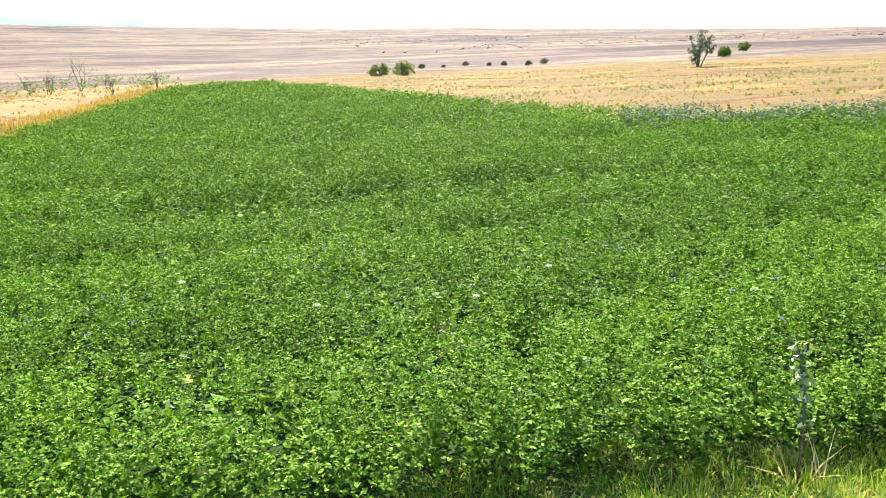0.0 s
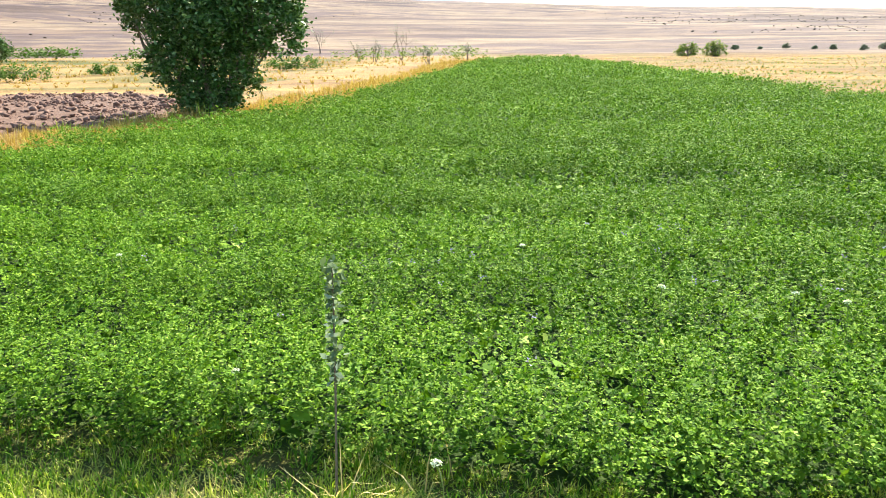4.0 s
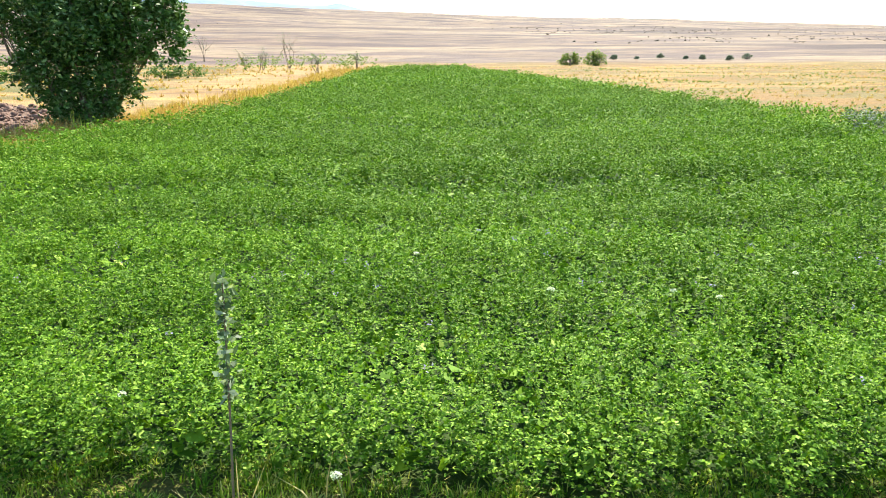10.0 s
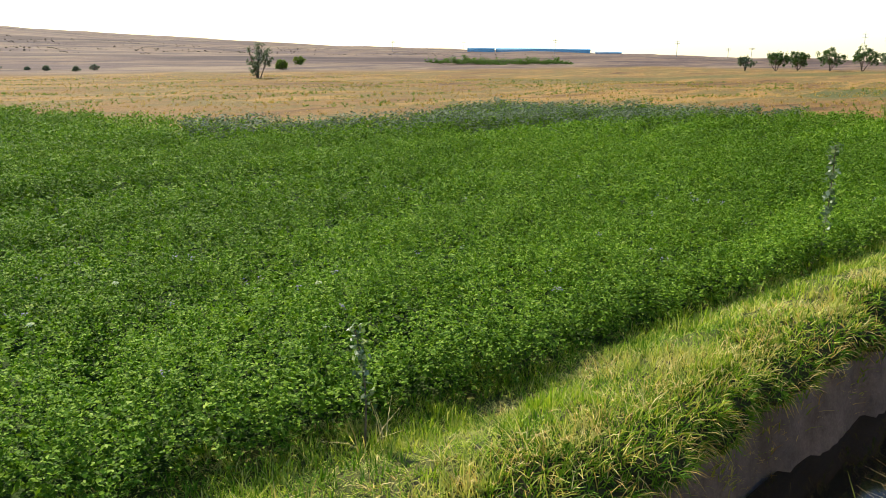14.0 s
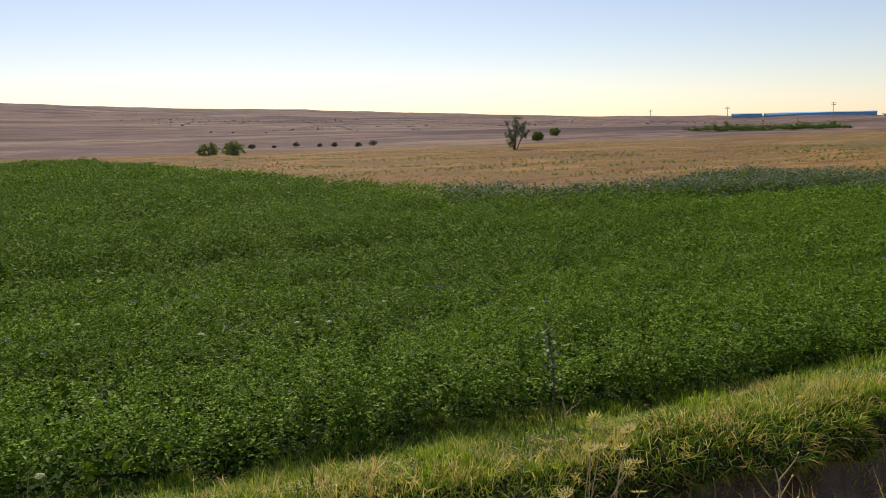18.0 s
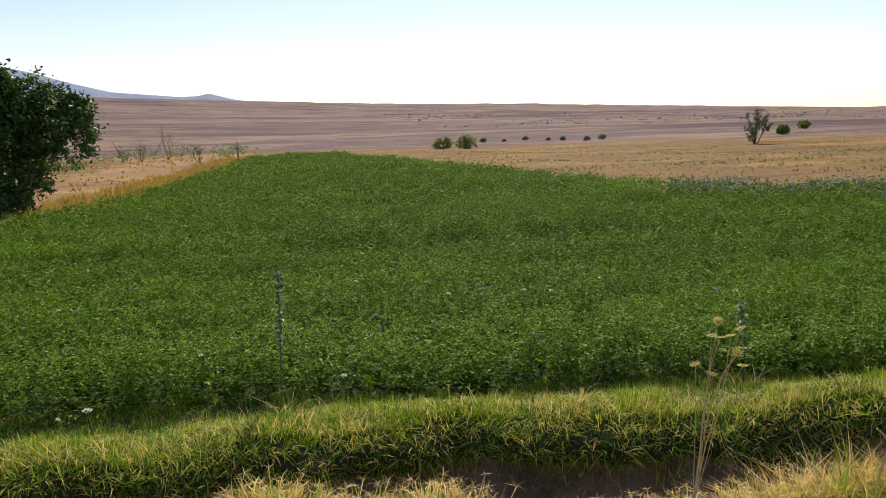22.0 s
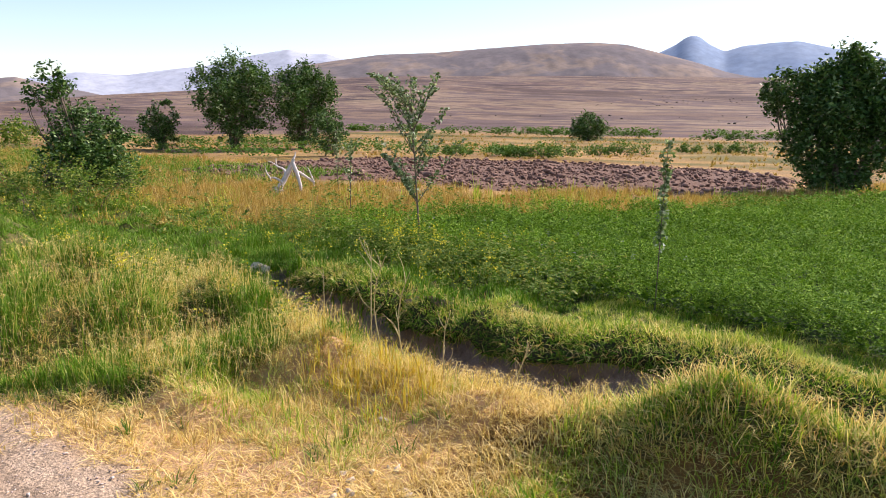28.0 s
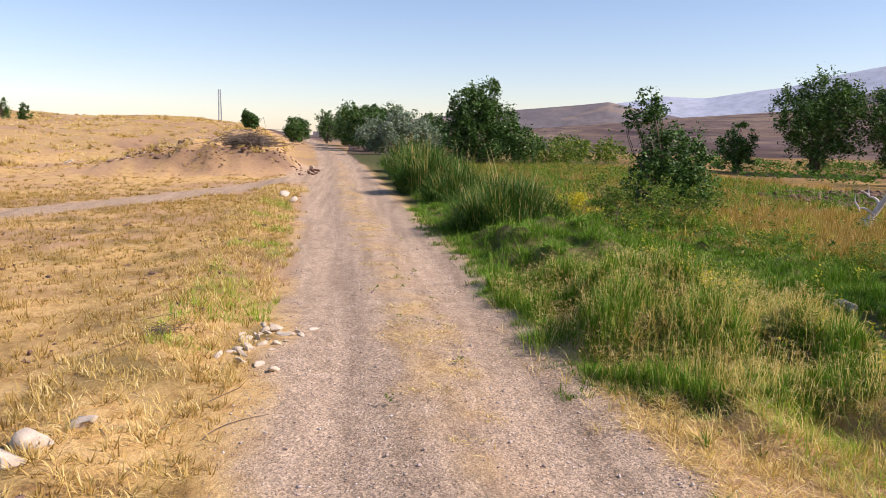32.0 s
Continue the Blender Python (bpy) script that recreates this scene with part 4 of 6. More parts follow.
# stubble
def side_track(x, y):
    return (np.abs(y - np.interp(x, [-60, -29, -24, -19.5, -17.8, -12], [-2.2, -3.2, -5.2, -7.2, -8.2, -11.5])) < 0.8) & (x < -12)


turf("stubble", (10, 75, 3, 80), 20, lambda x, y: (edge_distance(FIELD, x, y) < -0.2) & (ditch_off(x, y) > 2) & (waves(x * 0.3, y, 2.6, 85) > -0.2), 0.07, 0.07, 0.02, "golden", "rows of dry stubble behind the crop", "stubble", 0.5)
turf("stubble_green", (9, 75, 4, 75), 16, lambda x, y: (edge_distance(FIELD, x, y) < -0.2) & (edge_distance(FIELD, x, y) > -50) & (ditch_off(x, y) > 2) & (waves(x * 0.3, y, 5.5, 86) > 0.2), 0.09, 0.08, 0.025, "weed", "green regrowth in the stubble", "weeds", 0.5)
turf("stubble_litter", (-13, -3, -8.5, -2.2), 1000, lambda x, y: (road_off(x, y) < -1.5) & (waves(x, y, 0.5, 130) > -0.5), 0.012, 0.09, 0.0065, "straw", "broken straw lying over the mown stubble", "straw", 0.8)
turf("stubble_far", (-32, -18, -16, -2.5), 130, lambda x, y: (road_off(x, y) < -1.35) & ~side_track(x, y) & (waves(x, y, 1.4, 131) > -0.3), 0.05, 0.1, 0.02, "golden", "golden stubble before the dry bank", "stubble", 0.6)
turf("stubble_left", (-22, -3, -14, -2.0), 620, lambda x, y: (road_off(x, y) < -1.35 + 0.2 * waves(x, y, 0.7, 87)) & ~side_track(x, y) & (waves(x, y, 0.8, 88) > -0.5), 0.05, 0.06, 0.009, "golden", "short golden stubble beside the track", "stubble", 0.6)
turf("verge_straw", (-24, -2.6, -5.0, -1.8), 1500, lambda x, y: (np.abs(road_off(x, y) + 1.95 + 0.3 * waves(x, y, 1.6, 89)) < 0.5) & (waves(x, y, 0.6, 90) > -0.1), 0.045, 0.07, 0.006, "straw", "dry straw on the verge of the track", "straw", 0.7)
turf("verge_green", (-20, -6.5, -4.6, -1.8), 900, lambda x, y: (np.abs(road_off(x, y) + 1.75) < 0.45) & (waves(x, y, 1.8, 91) + 0.8 * np.exp(-((x + 9.5) / 2.5) ** 2) > 0.35), 0.06, 0.08, 0.0085, "grass", "olive-yellow weeds on the verge of the track", "weeds", 0.6)
turf("track_straw", (-26, -2.8, -3, -0.3), 1900, lambda x, y: (np.abs(road_off(x, y) - 0.05 + 0.1 * waves(x, y, 1.1, 92)) < 0.3) & (waves(x, y, 0.5, 93) + 0.5 * waves(x, y, 2.5, 132) > 0.4), 0.02, 0.08, 0.006, "straw", "thin dry straw on the crown of the track", "straw", 0.7)
tx, ty = scatter(-16, -3, -1.3, -0.7, 9, lambda x, y: waves(x, y, 0.7, 94) > 0.4)
v, f = rosettes(tx, ty, land(tx, ty), rng.uniform(0.02, 0.07, len(tx)), 8, 0.02)
stuff("track_weeds", v, f, LEAF["weed"], "small green weeds on the crown of the track", "weeds")


# ---------------- stones, gravel and clods ----------------
def lump(seed, rough=0.25, n=1):
    """A rounded, chipped stone about one metre across, as verts and faces."""
    g = np.random.default_rng(seed)
    bm = bmesh.new()
    bmesh.ops.create_icosphere(bm, subdivisions=n + 1, radius=0.5)
    cut = [(Vector(g.normal(size=3)).normalized(), g.uniform(0.12, 0.27)) for _ in range(7)]
    for vert in bm.verts:
        for nrm, d in cut:
            over = vert.co.dot(nrm) - d
            if over > 0:
                vert.co -= nrm * over
        vert.co *= 1 + g.normal() * 0.035
    v = np.array([vert.co[:] for vert in bm.verts])
    f = np.array([[q.index for q in face.verts] for face in bm.faces])
    bm.free()
    return v, f


LUMPS = [lump(s) for s in range(6)]
TINY = [lump(s, n=0) for s in range(20, 24)]


def many_lumps(x, y, size, flat, sink, shapes):
    V, F, k = [], [], 0
    z = land(x, y)
    which = rng.integers(0, len(shapes), len(x))
    for w, (v, f) in enumerate(shapes):
        i = np.nonzero(which == w)[0]
        a = rng.uniform(0, 6.28, len(i))
        s = size[i][:, None] * np.stack([rng.uniform(0.8, 1.3, len(i)), rng.uniform(0.7, 1.1, len(i)), flat * rng.uniform(0.7, 1.3, len(i))], 1)
        p = v[None] * s[:, None]
        q = np.stack([p[..., 0] * np.cos(a)[:, None] - p[..., 1] * np.sin(a)[:, None], p[..., 0] * np.sin(a)[:, None] + p[..., 1] * np.cos(a)[:, None], p[..., 2]], -1)
        q += np.stack([x[i], y[i], z[i] + size[i] * flat * (0.5 - sink)], 1)[:, None]
        V.append(q.reshape(-1, 3))
        F.append((f[None] + (np.arange(len(i)) * len(v))[:, None, None]).reshape(-1, f.shape[1]) + k)
        k += len(i) * len(v)
    return np.concatenate(V), np.concatenate(F)


GRAVEL = leaf_mat("gravel_stone", [(0, (0.32, 0.24, 0.2)), (0.7, (0.5, 0.4, 0.34)), (1, (0.72, 0.65, 0.56))], 0.0, 0.9, 0.6, (0.9, 0.9, 0.9))
gx, gy = scatter(-16, -2.4, -2.8, 0.7, 650, lambda x, y: (np.abs(road_off(x, y)) < 1.35) & (np.abs(road_off(x, y)) > 0.2 * rng.uniform(0, 1.5, len(x))) & (rng.uniform(0, 1, len(x)) < np.clip(5.5 / (np.abs(x) + 0.1), 0, 1)))
v, f = many_lumps(gx, gy, np.clip(rng.lognormal(-4.65, 0.5, len(gx)), 0.005, 0.04), 0.6, 0.25, TINY)
stuff("track_gravel", v, f, GRAVEL, "loose grey-pink gravel on the track", "gravel")

cx, cy = scatter(-29, -7, 11, 31, 52, lambda x, y: (edge_distance(PLOUGH, x, y) > 0.05) & (rng.uniform(-1, 1, len(x)) < waves(x, y, 1.6, 96) + 0.4))
v, f = many_lumps(cx, cy, np.clip(rng.lognormal(-2.35, 0.6, len(cx)), 0.04, 0.42), 0.7, 0.35, TINY)
stuff("plough_clods", v, f, CLOD, "heavy brown clods of the ploughed plot", "clods")
cx, cy = scatter(-15, -3.4, -9, -2.9, 22, lambda x, y: (road_off(x, y) < -1.5) & (waves(x, y, 1.2, 95) > 0.2))
v, f = many_lumps(cx, cy, np.clip(rng.lognormal(-3.1, 0.5, len(cx)), 0.02, 0.16), 0.6, 0.3, LUMPS)
stuff("soil_clods", v, f, CLOD, "small brown soil clods in the stubble", "clods")

cx, cy = scatter(-36, -28.6, -11, -3, 14, lambda x, y: (np.interp(y, [-8.35, -2.65], [-29.25, -31.8]) - x > -0.3 + 0.4 * waves(x, y, 1.5, 134)) & (waves(x, y, 1.8, 135) > -0.5))
v, f = many_lumps(cx, cy, np.clip(rng.lognormal(-2.2, 0.55, len(cx)), 0.04, 0.45), 0.6, 0.35, TINY)
stuff("bank_rubble", v, f, CLOD, "reddish soil rubble on the spoil bank", "rubble")
cx, cy = scatter(-60, -30, -24, -8, 1.2)
v, f = many_lumps(cx, cy, np.clip(rng.lognormal(-2.2, 0.5, len(cx)), 0.04, 0.4), 0.5, 0.3, TINY)
stuff("slope_rubble", v, f, STONE, "pale rubble strewn over the dry slope", "rubble")
STONE_MESHES = [mesh_from("stone", v, f, STONE) for v, f in [lump(s, n=1) for s in range(60, 66)]]


def stone(x, y, sx, sy, sz, turn, label, group="", k=0):
    ob = new("stone", STONE_MESHES[k % 6])
    ob.location = (x, y, float(land(x, y)) + sz * 0.1)
    ob.scale, ob.rotation_euler = (sx, sy, sz), (0.3 * math.sin(5 * turn), 0.3 * math.cos(7 * turn), turn)
    return tagged(ob, label, "stone", group)


stone(-8.0, 3.67, 0.32, 0.28, 0.26, 0.4, "grey stone at the end of the ditch", k=1)
stone(-10.4, 13.7, 0.42, 0.3, 0.22, 1.0, "pale stone in the golden grass", k=2)
stone(-21.0, -3.3, 0.75, 0.45, 0.28, 0.2, "flat pale stone on the verge of the track", "verge stones", 3)
stone(-19.7, -3.0, 0.4, 0.4, 0.32, 0.7, "square pale stone on the verge of the track", "verge stones", 4)
stone(-35.4, -3.4, 0.8, 0.6, 0.5, 0.1, "pale stone where the tracks meet", "verge stones", 5)
stone(-4.78, -3.2, 0.4, 0.26, 0.24, 0.6, "pale stone in the verge straw", "verge stones", 0)
stone(-4.5, -3.28, 0.3, 0.22, 0.18, 1.6, "pale stone in the verge straw", "verge stones", 1)
stone(-4.98, -3.05, 0.22, 0.18, 0.15, 2.2, "small grey stone in the verge straw", "verge stones", 2)
stone(-3.66, 1.6, 0.13, 0.08, 0.06, 0.3, "brown stone in the trampled straw", k=3)
stone(-6.84, -0.52, 0.1, 0.07, 0.04, 0.3, "pale flat stone on the track", "track stones", 4)
stone(-9.08, -0.35, 0.12, 0.08, 0.04, 1.3, "pale flat stone on the track", "track stones", 5)
g = np.random.default_rng(5)
for i in range(34):
    s = g.uniform(0.05, 0.17)
    stone(-6.9 + g.normal(0, 0.36), -2.25 + g.normal(0, 0.19), s * g.uniform(1.0, 1.8), s * g.uniform(0.7, 1.1), s * 0.55, g.uniform(0, 6), "pale broken stone in a heap beside the track", "stone heap", i)
for i in range(16):
    s = g.uniform(0.03, 0.09)
    stone(-3.2 + g.normal(0, 0.25), 1.05 + g.normal(0, 0.15), s, s * 0.8, s * 0.6, g.uniform(0, 6), "small grey stone in the trampled straw", "straw stones", i)
for i in range(10):
    s = g.uniform(0.15, 0.4)
    stone(g.uniform(-44, -26), g.uniform(-16, -8), s, s * 0.8, s * 0.5, g.uniform(0, 6), "pale stone lying on the dry slope", "slope stones", i)


# ---------------- trees and bushes ----------------
def limb_mesh(paths, sides=6):
    """paths: lists of (point, radius). One joined tube mesh."""
    V, F, k = [], [], 0
    for path in paths:
        for i, (p, r) in enumerate(path):
            d = np.array(path[min(i + 1, len(path) - 1)][0]) - np.array(path[max(i - 1, 0)][0])
            d = d / (np.linalg.norm(d) + 1e-9)
            a = np.cross(d, [0.3, 0.9, 0.1])
            a /= np.linalg.norm(a) + 1e-9
            b = np.cross(d, a)
            for s in range(sides):
                t = 2 * np.pi * s / sides
                V.append(np.array(p) + r * (np.cos(t) * a + np.sin(t) * b))
        for i in range(len(path) - 1):
            for s in range(sides):
                o, q = k + i * sides, (s + 1) % sides
                F.append((o + s, o + q, o + sides + q, o + sides + s))
        k += len(path) * sides
    return np.array(V), np.array(F)


def bent(a, b, r0, r1, g, steps=5, wob=0.08):
    a, b = np.array(a, float), np.array(b, float)
    L = np.linalg.norm(b - a)
    off = g.normal(0, wob * L, 3)
    return [(a + (b - a) * t + off * np.sin(np.pi * t) + [0, 0, 0.06 * L * np.sin(np.pi * t)], r0 + (r1 - r0) * t) for t in np.linspace(0, 1, steps + 1)]


def rooted(name, x, y, label, category, sink=0.04, group=""):
    root = new(name)
    root.location = (x, y, float(land(x, y)) - sink)
    return tagged(root, label, category, group)


def tree(name, x, y, lobes, stems, leaf, count, label, material="tree", seed=0, trunk_r=0.09, spread=0.33, category="tree", group="", size=1.0):
    """lobes: (dx, dy, z, radius, half height) of the crown's masses over the base; stems: number of stems from the ground."""
    g = np.random.default_rng(seed)
    lobes = [tuple(q * size for q in l) for l in lobes]
    root = rooted(name, x, y, label, category, 0.05, group)
    paths, vol = [], np.array([l[3] ** 2 * l[4] for l in lobes])
    starts = [(g.normal(0, 0.12) * (stems > 1), g.normal(0, 0.12) * (stems > 1), 0) for _ in range(stems)]
    sprouts = []
    for i, l in enumerate(lobes):
        tip = (l[0], l[1], l[2] + 0.3 * l[4])
        main = bent(starts[i % stems], tip, trunk_r * (0.8 if stems > 1 else 1), trunk_r * 0.22, g, 6)
        paths.append(main)
        for _ in range(6):
            q = main[g.integers(2, 6)]
            d = g.normal(0, 1, 3)
            d /= np.linalg.norm(d)
            e = np.array(l[:3]) + d * [l[3], l[3], l[4]] * g.uniform(0.6, 0.86)
            paths.append(bent(q[0], e, q[1] * 0.5, 0.006 * size, g, 4))
            sprouts.append(e)
    v, f = limb_mesh(paths)
    part("trunk", mesh_from("trunk", v, f, BARK, True), root)
    cs = []
    for l, w in zip(lobes, vol / vol.sum()):
        clumps = max(8, int(count * w / 45))
        d = g.normal(size=(clumps, 3))
        d /= np.linalg.norm(d, axis=1, keepdims=True)
        rad = g.uniform(0.2, 1.0, clumps) ** 0.45 * g.uniform(0.8, 1.06, clumps)
        cc = np.array(l[:3]) + d * rad[:, None] * [l[3], l[3], l[4]]
        per = int(count * w / clumps)
        n = g.normal(size=(clumps, per, 3))
        n *= spread * 0.42 * (0.5 + g.uniform(size=(clumps, 1, 1))) * min(l[3], 1.2)
        n[:, :, 2] *= 1.25
        cs.append((cc[:, None] + n).reshape(-1, 3))
    for e in sprouts:
        cs.append(e + g.normal(0, 1, (20, 3)) * 0.085 * size)
    c = np.concatenate(cs)
    c = c[c[:, 2] > 0.1]
    v, f = leaves(c, leaf * g.uniform(0.6, 1.3, len(c)), 0.35, 0.5, g, -0.2)
    part("crown", mesh_from("crown", v, f, LEAF[material]), root)
    return root


ROUND = [(0, 0, 1.25, 0.9, 0.95), (0.55, 0.3, 1.5, 0.7, 0.8), (-0.55, -0.2, 1.4, 0.75, 0.8), (0.1, -0.2, 1.9, 0.7, 0.6), (0.1, 0.2, 0.6, 0.8, 0.5)]
BROAD = [(0, 0, 2.2, 1.7, 1.2), (0.4, 0.6, 3.6, 1.7, 1.2), (-0.9, 1.3, 3.0, 1.2, 1.3), (0.7, -1.4, 3.1, 1.3, 1.3), (0.0, 0, 4.6, 1.35, 0.8), (0.6, 1.1, 4.0, 1.1, 0.9), (0.2, -0.2, 1.1, 1.0, 0.9), (-0.6, -1.2, 3.9, 1.0, 0.9), (0.8, 1.4, 1.9, 1.0, 1.0)]
LOW = [(0, 0, 0.6, 0.85, 0.6), (0.7, 0.2, 0.65, 0.65, 0.6), (-0.7, -0.1, 0.55, 0.65, 0.55), (0.2, 0.1, 1.1, 0.55, 0.45), (-0.3, 0.3, 0.95, 0.5, 0.45)]

# the round bushy tree at the corner of the field
tree("field_tree", -6.45, 21.0, [(0.1, 0, 2.2, 1.15, 0.9), (-1.3, 0.1, 2.7, 0.8, 0.75), (1.2, 0, 2.4, 0.85, 0.85), (0.1, 0.2, 3.2, 0.85, 0.7), (-0.5, 0.2, 3.0, 0.7, 0.7), (0.9, -0.1, 3.1, 0.6, 0.6), (-0.7, -0.2, 1.4, 0.75, 0.75), (0.5, 0, 1.1, 0.75, 0.8), (1.95, 0.1, 2.2, 0.6, 0.8), (-1.8, 0, 2.85, 0.45, 0.5), (0.0, 0, 0.5, 0.95, 0.5), (2.05, 0, 2.8, 0.45, 0.45), (1.5, 0.1, 3.0, 0.5, 0.5), (0.2, 0, 3.7, 0.4, 0.4)], 7, 0.13, 30000, "round dark green many-stemmed tree at the field corner", seed=3, trunk_r=0.06, spread=0.32)
tree("pair_tree", -41.9, 25.0, BROAD, 2, 0.18, 17000, "tall dark green orchard tree in the dry plots", seed=4, size=1.1, group="orchard pair")
tree("pair_tree", -40.8, 29.4, BROAD, 2, 0.18, 16000, "leaning dark green orchard tree in the dry plots", seed=5, size=1.04, group="orchard pair")
tree("young_tree", -31.5, 24.0, ROUND, 2, 0.14, 2200, "young green tree in front of the orchard pair", seed=6, size=0.95, trunk_r=0.05)
tree("round_bush", -44.0, 21.3, ROUND, 3, 0.17, 3200, "dark round bush beside the orchard trees", seed=7, size=1.12)
tree("ash_tree", -18.55, 6.14, [(0.05, 0, 0.9, 0.85, 0.8), (-0.1, 0.3, 1.5, 0.6, 0.7), (0.1, -0.35, 2.1, 0.45, 0.55), (0.1, -0.55, 2.6, 0.4, 0.4), (0, 0.75, 1.3, 0.5, 0.55), (0.1, -0.1, 1.4, 0.6, 0.6), (0, -0.95, 2.3, 0.25, 0.3), (0, 0.3, 0.5, 0.8, 0.4), (0.1, 0.55, 0.7, 0.7, 0.6), (0, -0.5, 0.8, 0.6, 0.7)], 4, 0.1, 11000, "young dark green tree with a forked top in the dry grass", seed=8, trunk_r=0.05)
tree("verge_tree", -44.2, 5.9, [(0, 0, 1.6, 2.0, 1.4), (0.2, -0.7, 2.9, 1.5, 1.2), (0, 0.9, 2.5, 1.5, 1.1), (0, 0.1, 3.9, 1.1, 0.9), (0, -1.5, 2.2, 1.0, 1.2), (0, 2.0, 1.6, 0.9, 1.0), (0, 0.4, 4.5, 0.6, 0.4), (0.5, 2.4, 1.0, 1.2, 1.0), (0.6, -1.8, 1.0, 1.1, 1.0), (0.3, -0.9, 3.7, 1.0, 0.9)], 5, 0.18, 20000, "large dark green tree beside the track", seed=9)
tree("silver_willow", -58, 1.6, [(0, 0, 1.4, 2.0, 1.4), (0, -1.6, 1.6, 1.3, 1.3), (0, 1.3, 2.1, 1.3, 1.2), (0, 0.2, 2.8, 1.0, 0.9), (0, 2.4, 1.2, 1.2, 1.2)], 5, 0.2, 11000, "silvery grey-green willow bush beside the track", "silver", seed=10)
tree("hedge_tree", -74, -0.4, ROUND, 3, 0.3, 4500, "dark green hedge tree behind the willow", seed=11, size=1.9, group="track hedge")
for i, (hx, hy, hs) in enumerate([(-85, -1.6, 1.9), (-98, -2.6, 1.8), (-106, -5.0, 1.8), (-88, -8.2, 1.1), (-62, -9.6, 0.65), (-112, -9.0, 1.4), (-66, 0.2, 1.5), (-79, -1.0, 1.7), (-92, -2.2, 1.7), (-70, 2.0, 1.8), (-64, 5.0, 1.5)]):
    tree("hedge_tree", hx, hy, ROUND, 3, 0.26, 3600, "dark green round tree in the hedge by the track", seed=20 + i, size=hs, group="track hedge")
tree("thicket", -52, 12, [(0, 0, 0.9, 3.2, 1.0), (-2, 3.4, 0.9, 3.0, 1.0), (0, -3, 1.1, 2.4, 1.2)], 6, 0.22, 7000, "low olive-green thicket behind the long grass", "weed", seed=12, category="bush")
tree("plot_bush", -46.0, 73.0, [(0, 0, 1.6, 2.1, 1.3), (1.3, 0, 1.7, 1.2, 1.1), (-1.4, 0, 1.6, 1.2, 1.1), (0, 0, 2.5, 1.1, 0.7), (0.1, 0, 0.8, 2.2, 0.8)], 4, 0.26, 5000, "round green fruit tree in the dry plots", seed=13)
tree("pair_shrub", 21.9, 85.0, LOW, 7, 0.17, 1300, "round green shrub at the end of the crop", "weed", seed=14, size=1.0, group="end shrubs", category="bush")
tree("pair_shrub", 24.9, 85.5, LOW, 7, 0.17, 1500, "wider round green shrub at the end of the crop", "weed", seed=15, size=1.15, group="end shrubs", category="bush")
tree("stubble_tree", 51.3, 68.5, [(0.9, 0.2, 2.9, 0.9, 0.9), (0.2, 0, 1.7, 0.8, 1.1), (1.3, 0, 2.1, 0.7, 1.0), (-0.5, 0, 1.3, 0.7, 1.0), (-1.0, 0, 2.2, 0.3, 1.3)], 4, 0.2, 1700, "thin grey-green tree standing in the stubble", "grey", seed=16)
tree("far_bush", 78.5, 98.3, LOW, 3, 0.25, 1500, "olive round bush on the stubble's edge", "weed", seed=17, size=1.1, category="bush")
tree("far_bush", 106, 126.7, LOW, 2, 0.3, 900, "small olive bush on the slope", "weed", seed=18, size=1.2, category="bush")
for i, (hx, hy, hs) in enumerate([(42.6, 112.7, 0.5), (44.3, 107.5, 0.35), (45.5, 104.7, 0.5), (48, 101.9, 0.5), (52.2, 105.4, 0.6), (32, 101.4, 0.45), (36, 104, 0.3), (29, 99, 0.3)]):
    tree("field_shrub", hx, hy, LOW, 5, 0.13, 380, "small grey-olive shrub along the field track", "grey", seed=40 + i, size=hs, group="field shrubs", category="bush")
for i, (hx, hy, hs, w) in enumerate([(158.4, 53.6, 1.3, 1), (154.8, 46.4, 1.7, 0), (163.2, 44.8, 1.65, 0), (160, 38.4, 1.9, 0), (162.5, 33.2, 2.1, 0), (166.2, 29.3, 1.7, 1), (190, 28, 1.7, 1), (172.4, 19.5, 1.5, 1)]):
    tree("orchard_tree", hx, hy, [(0, 0, 1.3, 1.15, 0.8), (0.2, 0.6, 1.5, 0.8, 0.65), (0, -0.7, 1.2, 0.8, 0.7), (0.1, 0.1, 1.8, 0.7, 0.5)], 2, 0.34, 1700 - 700 * w, "sparse orchard tree on the far plain" if w else "green orchard tree on the far plain", "grey" if w else "tree", seed=50 + i, size=hs, group="far orchard")
tree("tall_tree", 135.4, 8.4, [(0, 0, 3.2, 3.0, 2.4), (0, -3.0, 3.6, 2.4, 2.4), (0, 2.6, 3.0, 2.2, 2.2), (0, 0.5, 6.0, 2.4, 2.0), (0, -2.5, 6.2, 1.8, 1.6)], 6, 0.55, 5200, "large dark green tree group on the far plain", seed=60)
tree("tall_tree", 140, 1.0, [(0, 0, 3.5, 3.2, 2.6), (0, 0.5, 6.6, 2.6, 2.2)], 3, 0.55, 3000, "large dark green tree at the plain's edge", seed=61)
tree("lone_tree", -275, 144.5, [(0, 0, 3.0, 2.6, 1.2), (0.5, 1.5, 3.2, 1.5, 1.0), (0, -1.6, 2.8, 1.5, 0.9)], 2, 0.6, 1500, "lone flat-topped tree on the bare slope", seed=62, size=0.8)
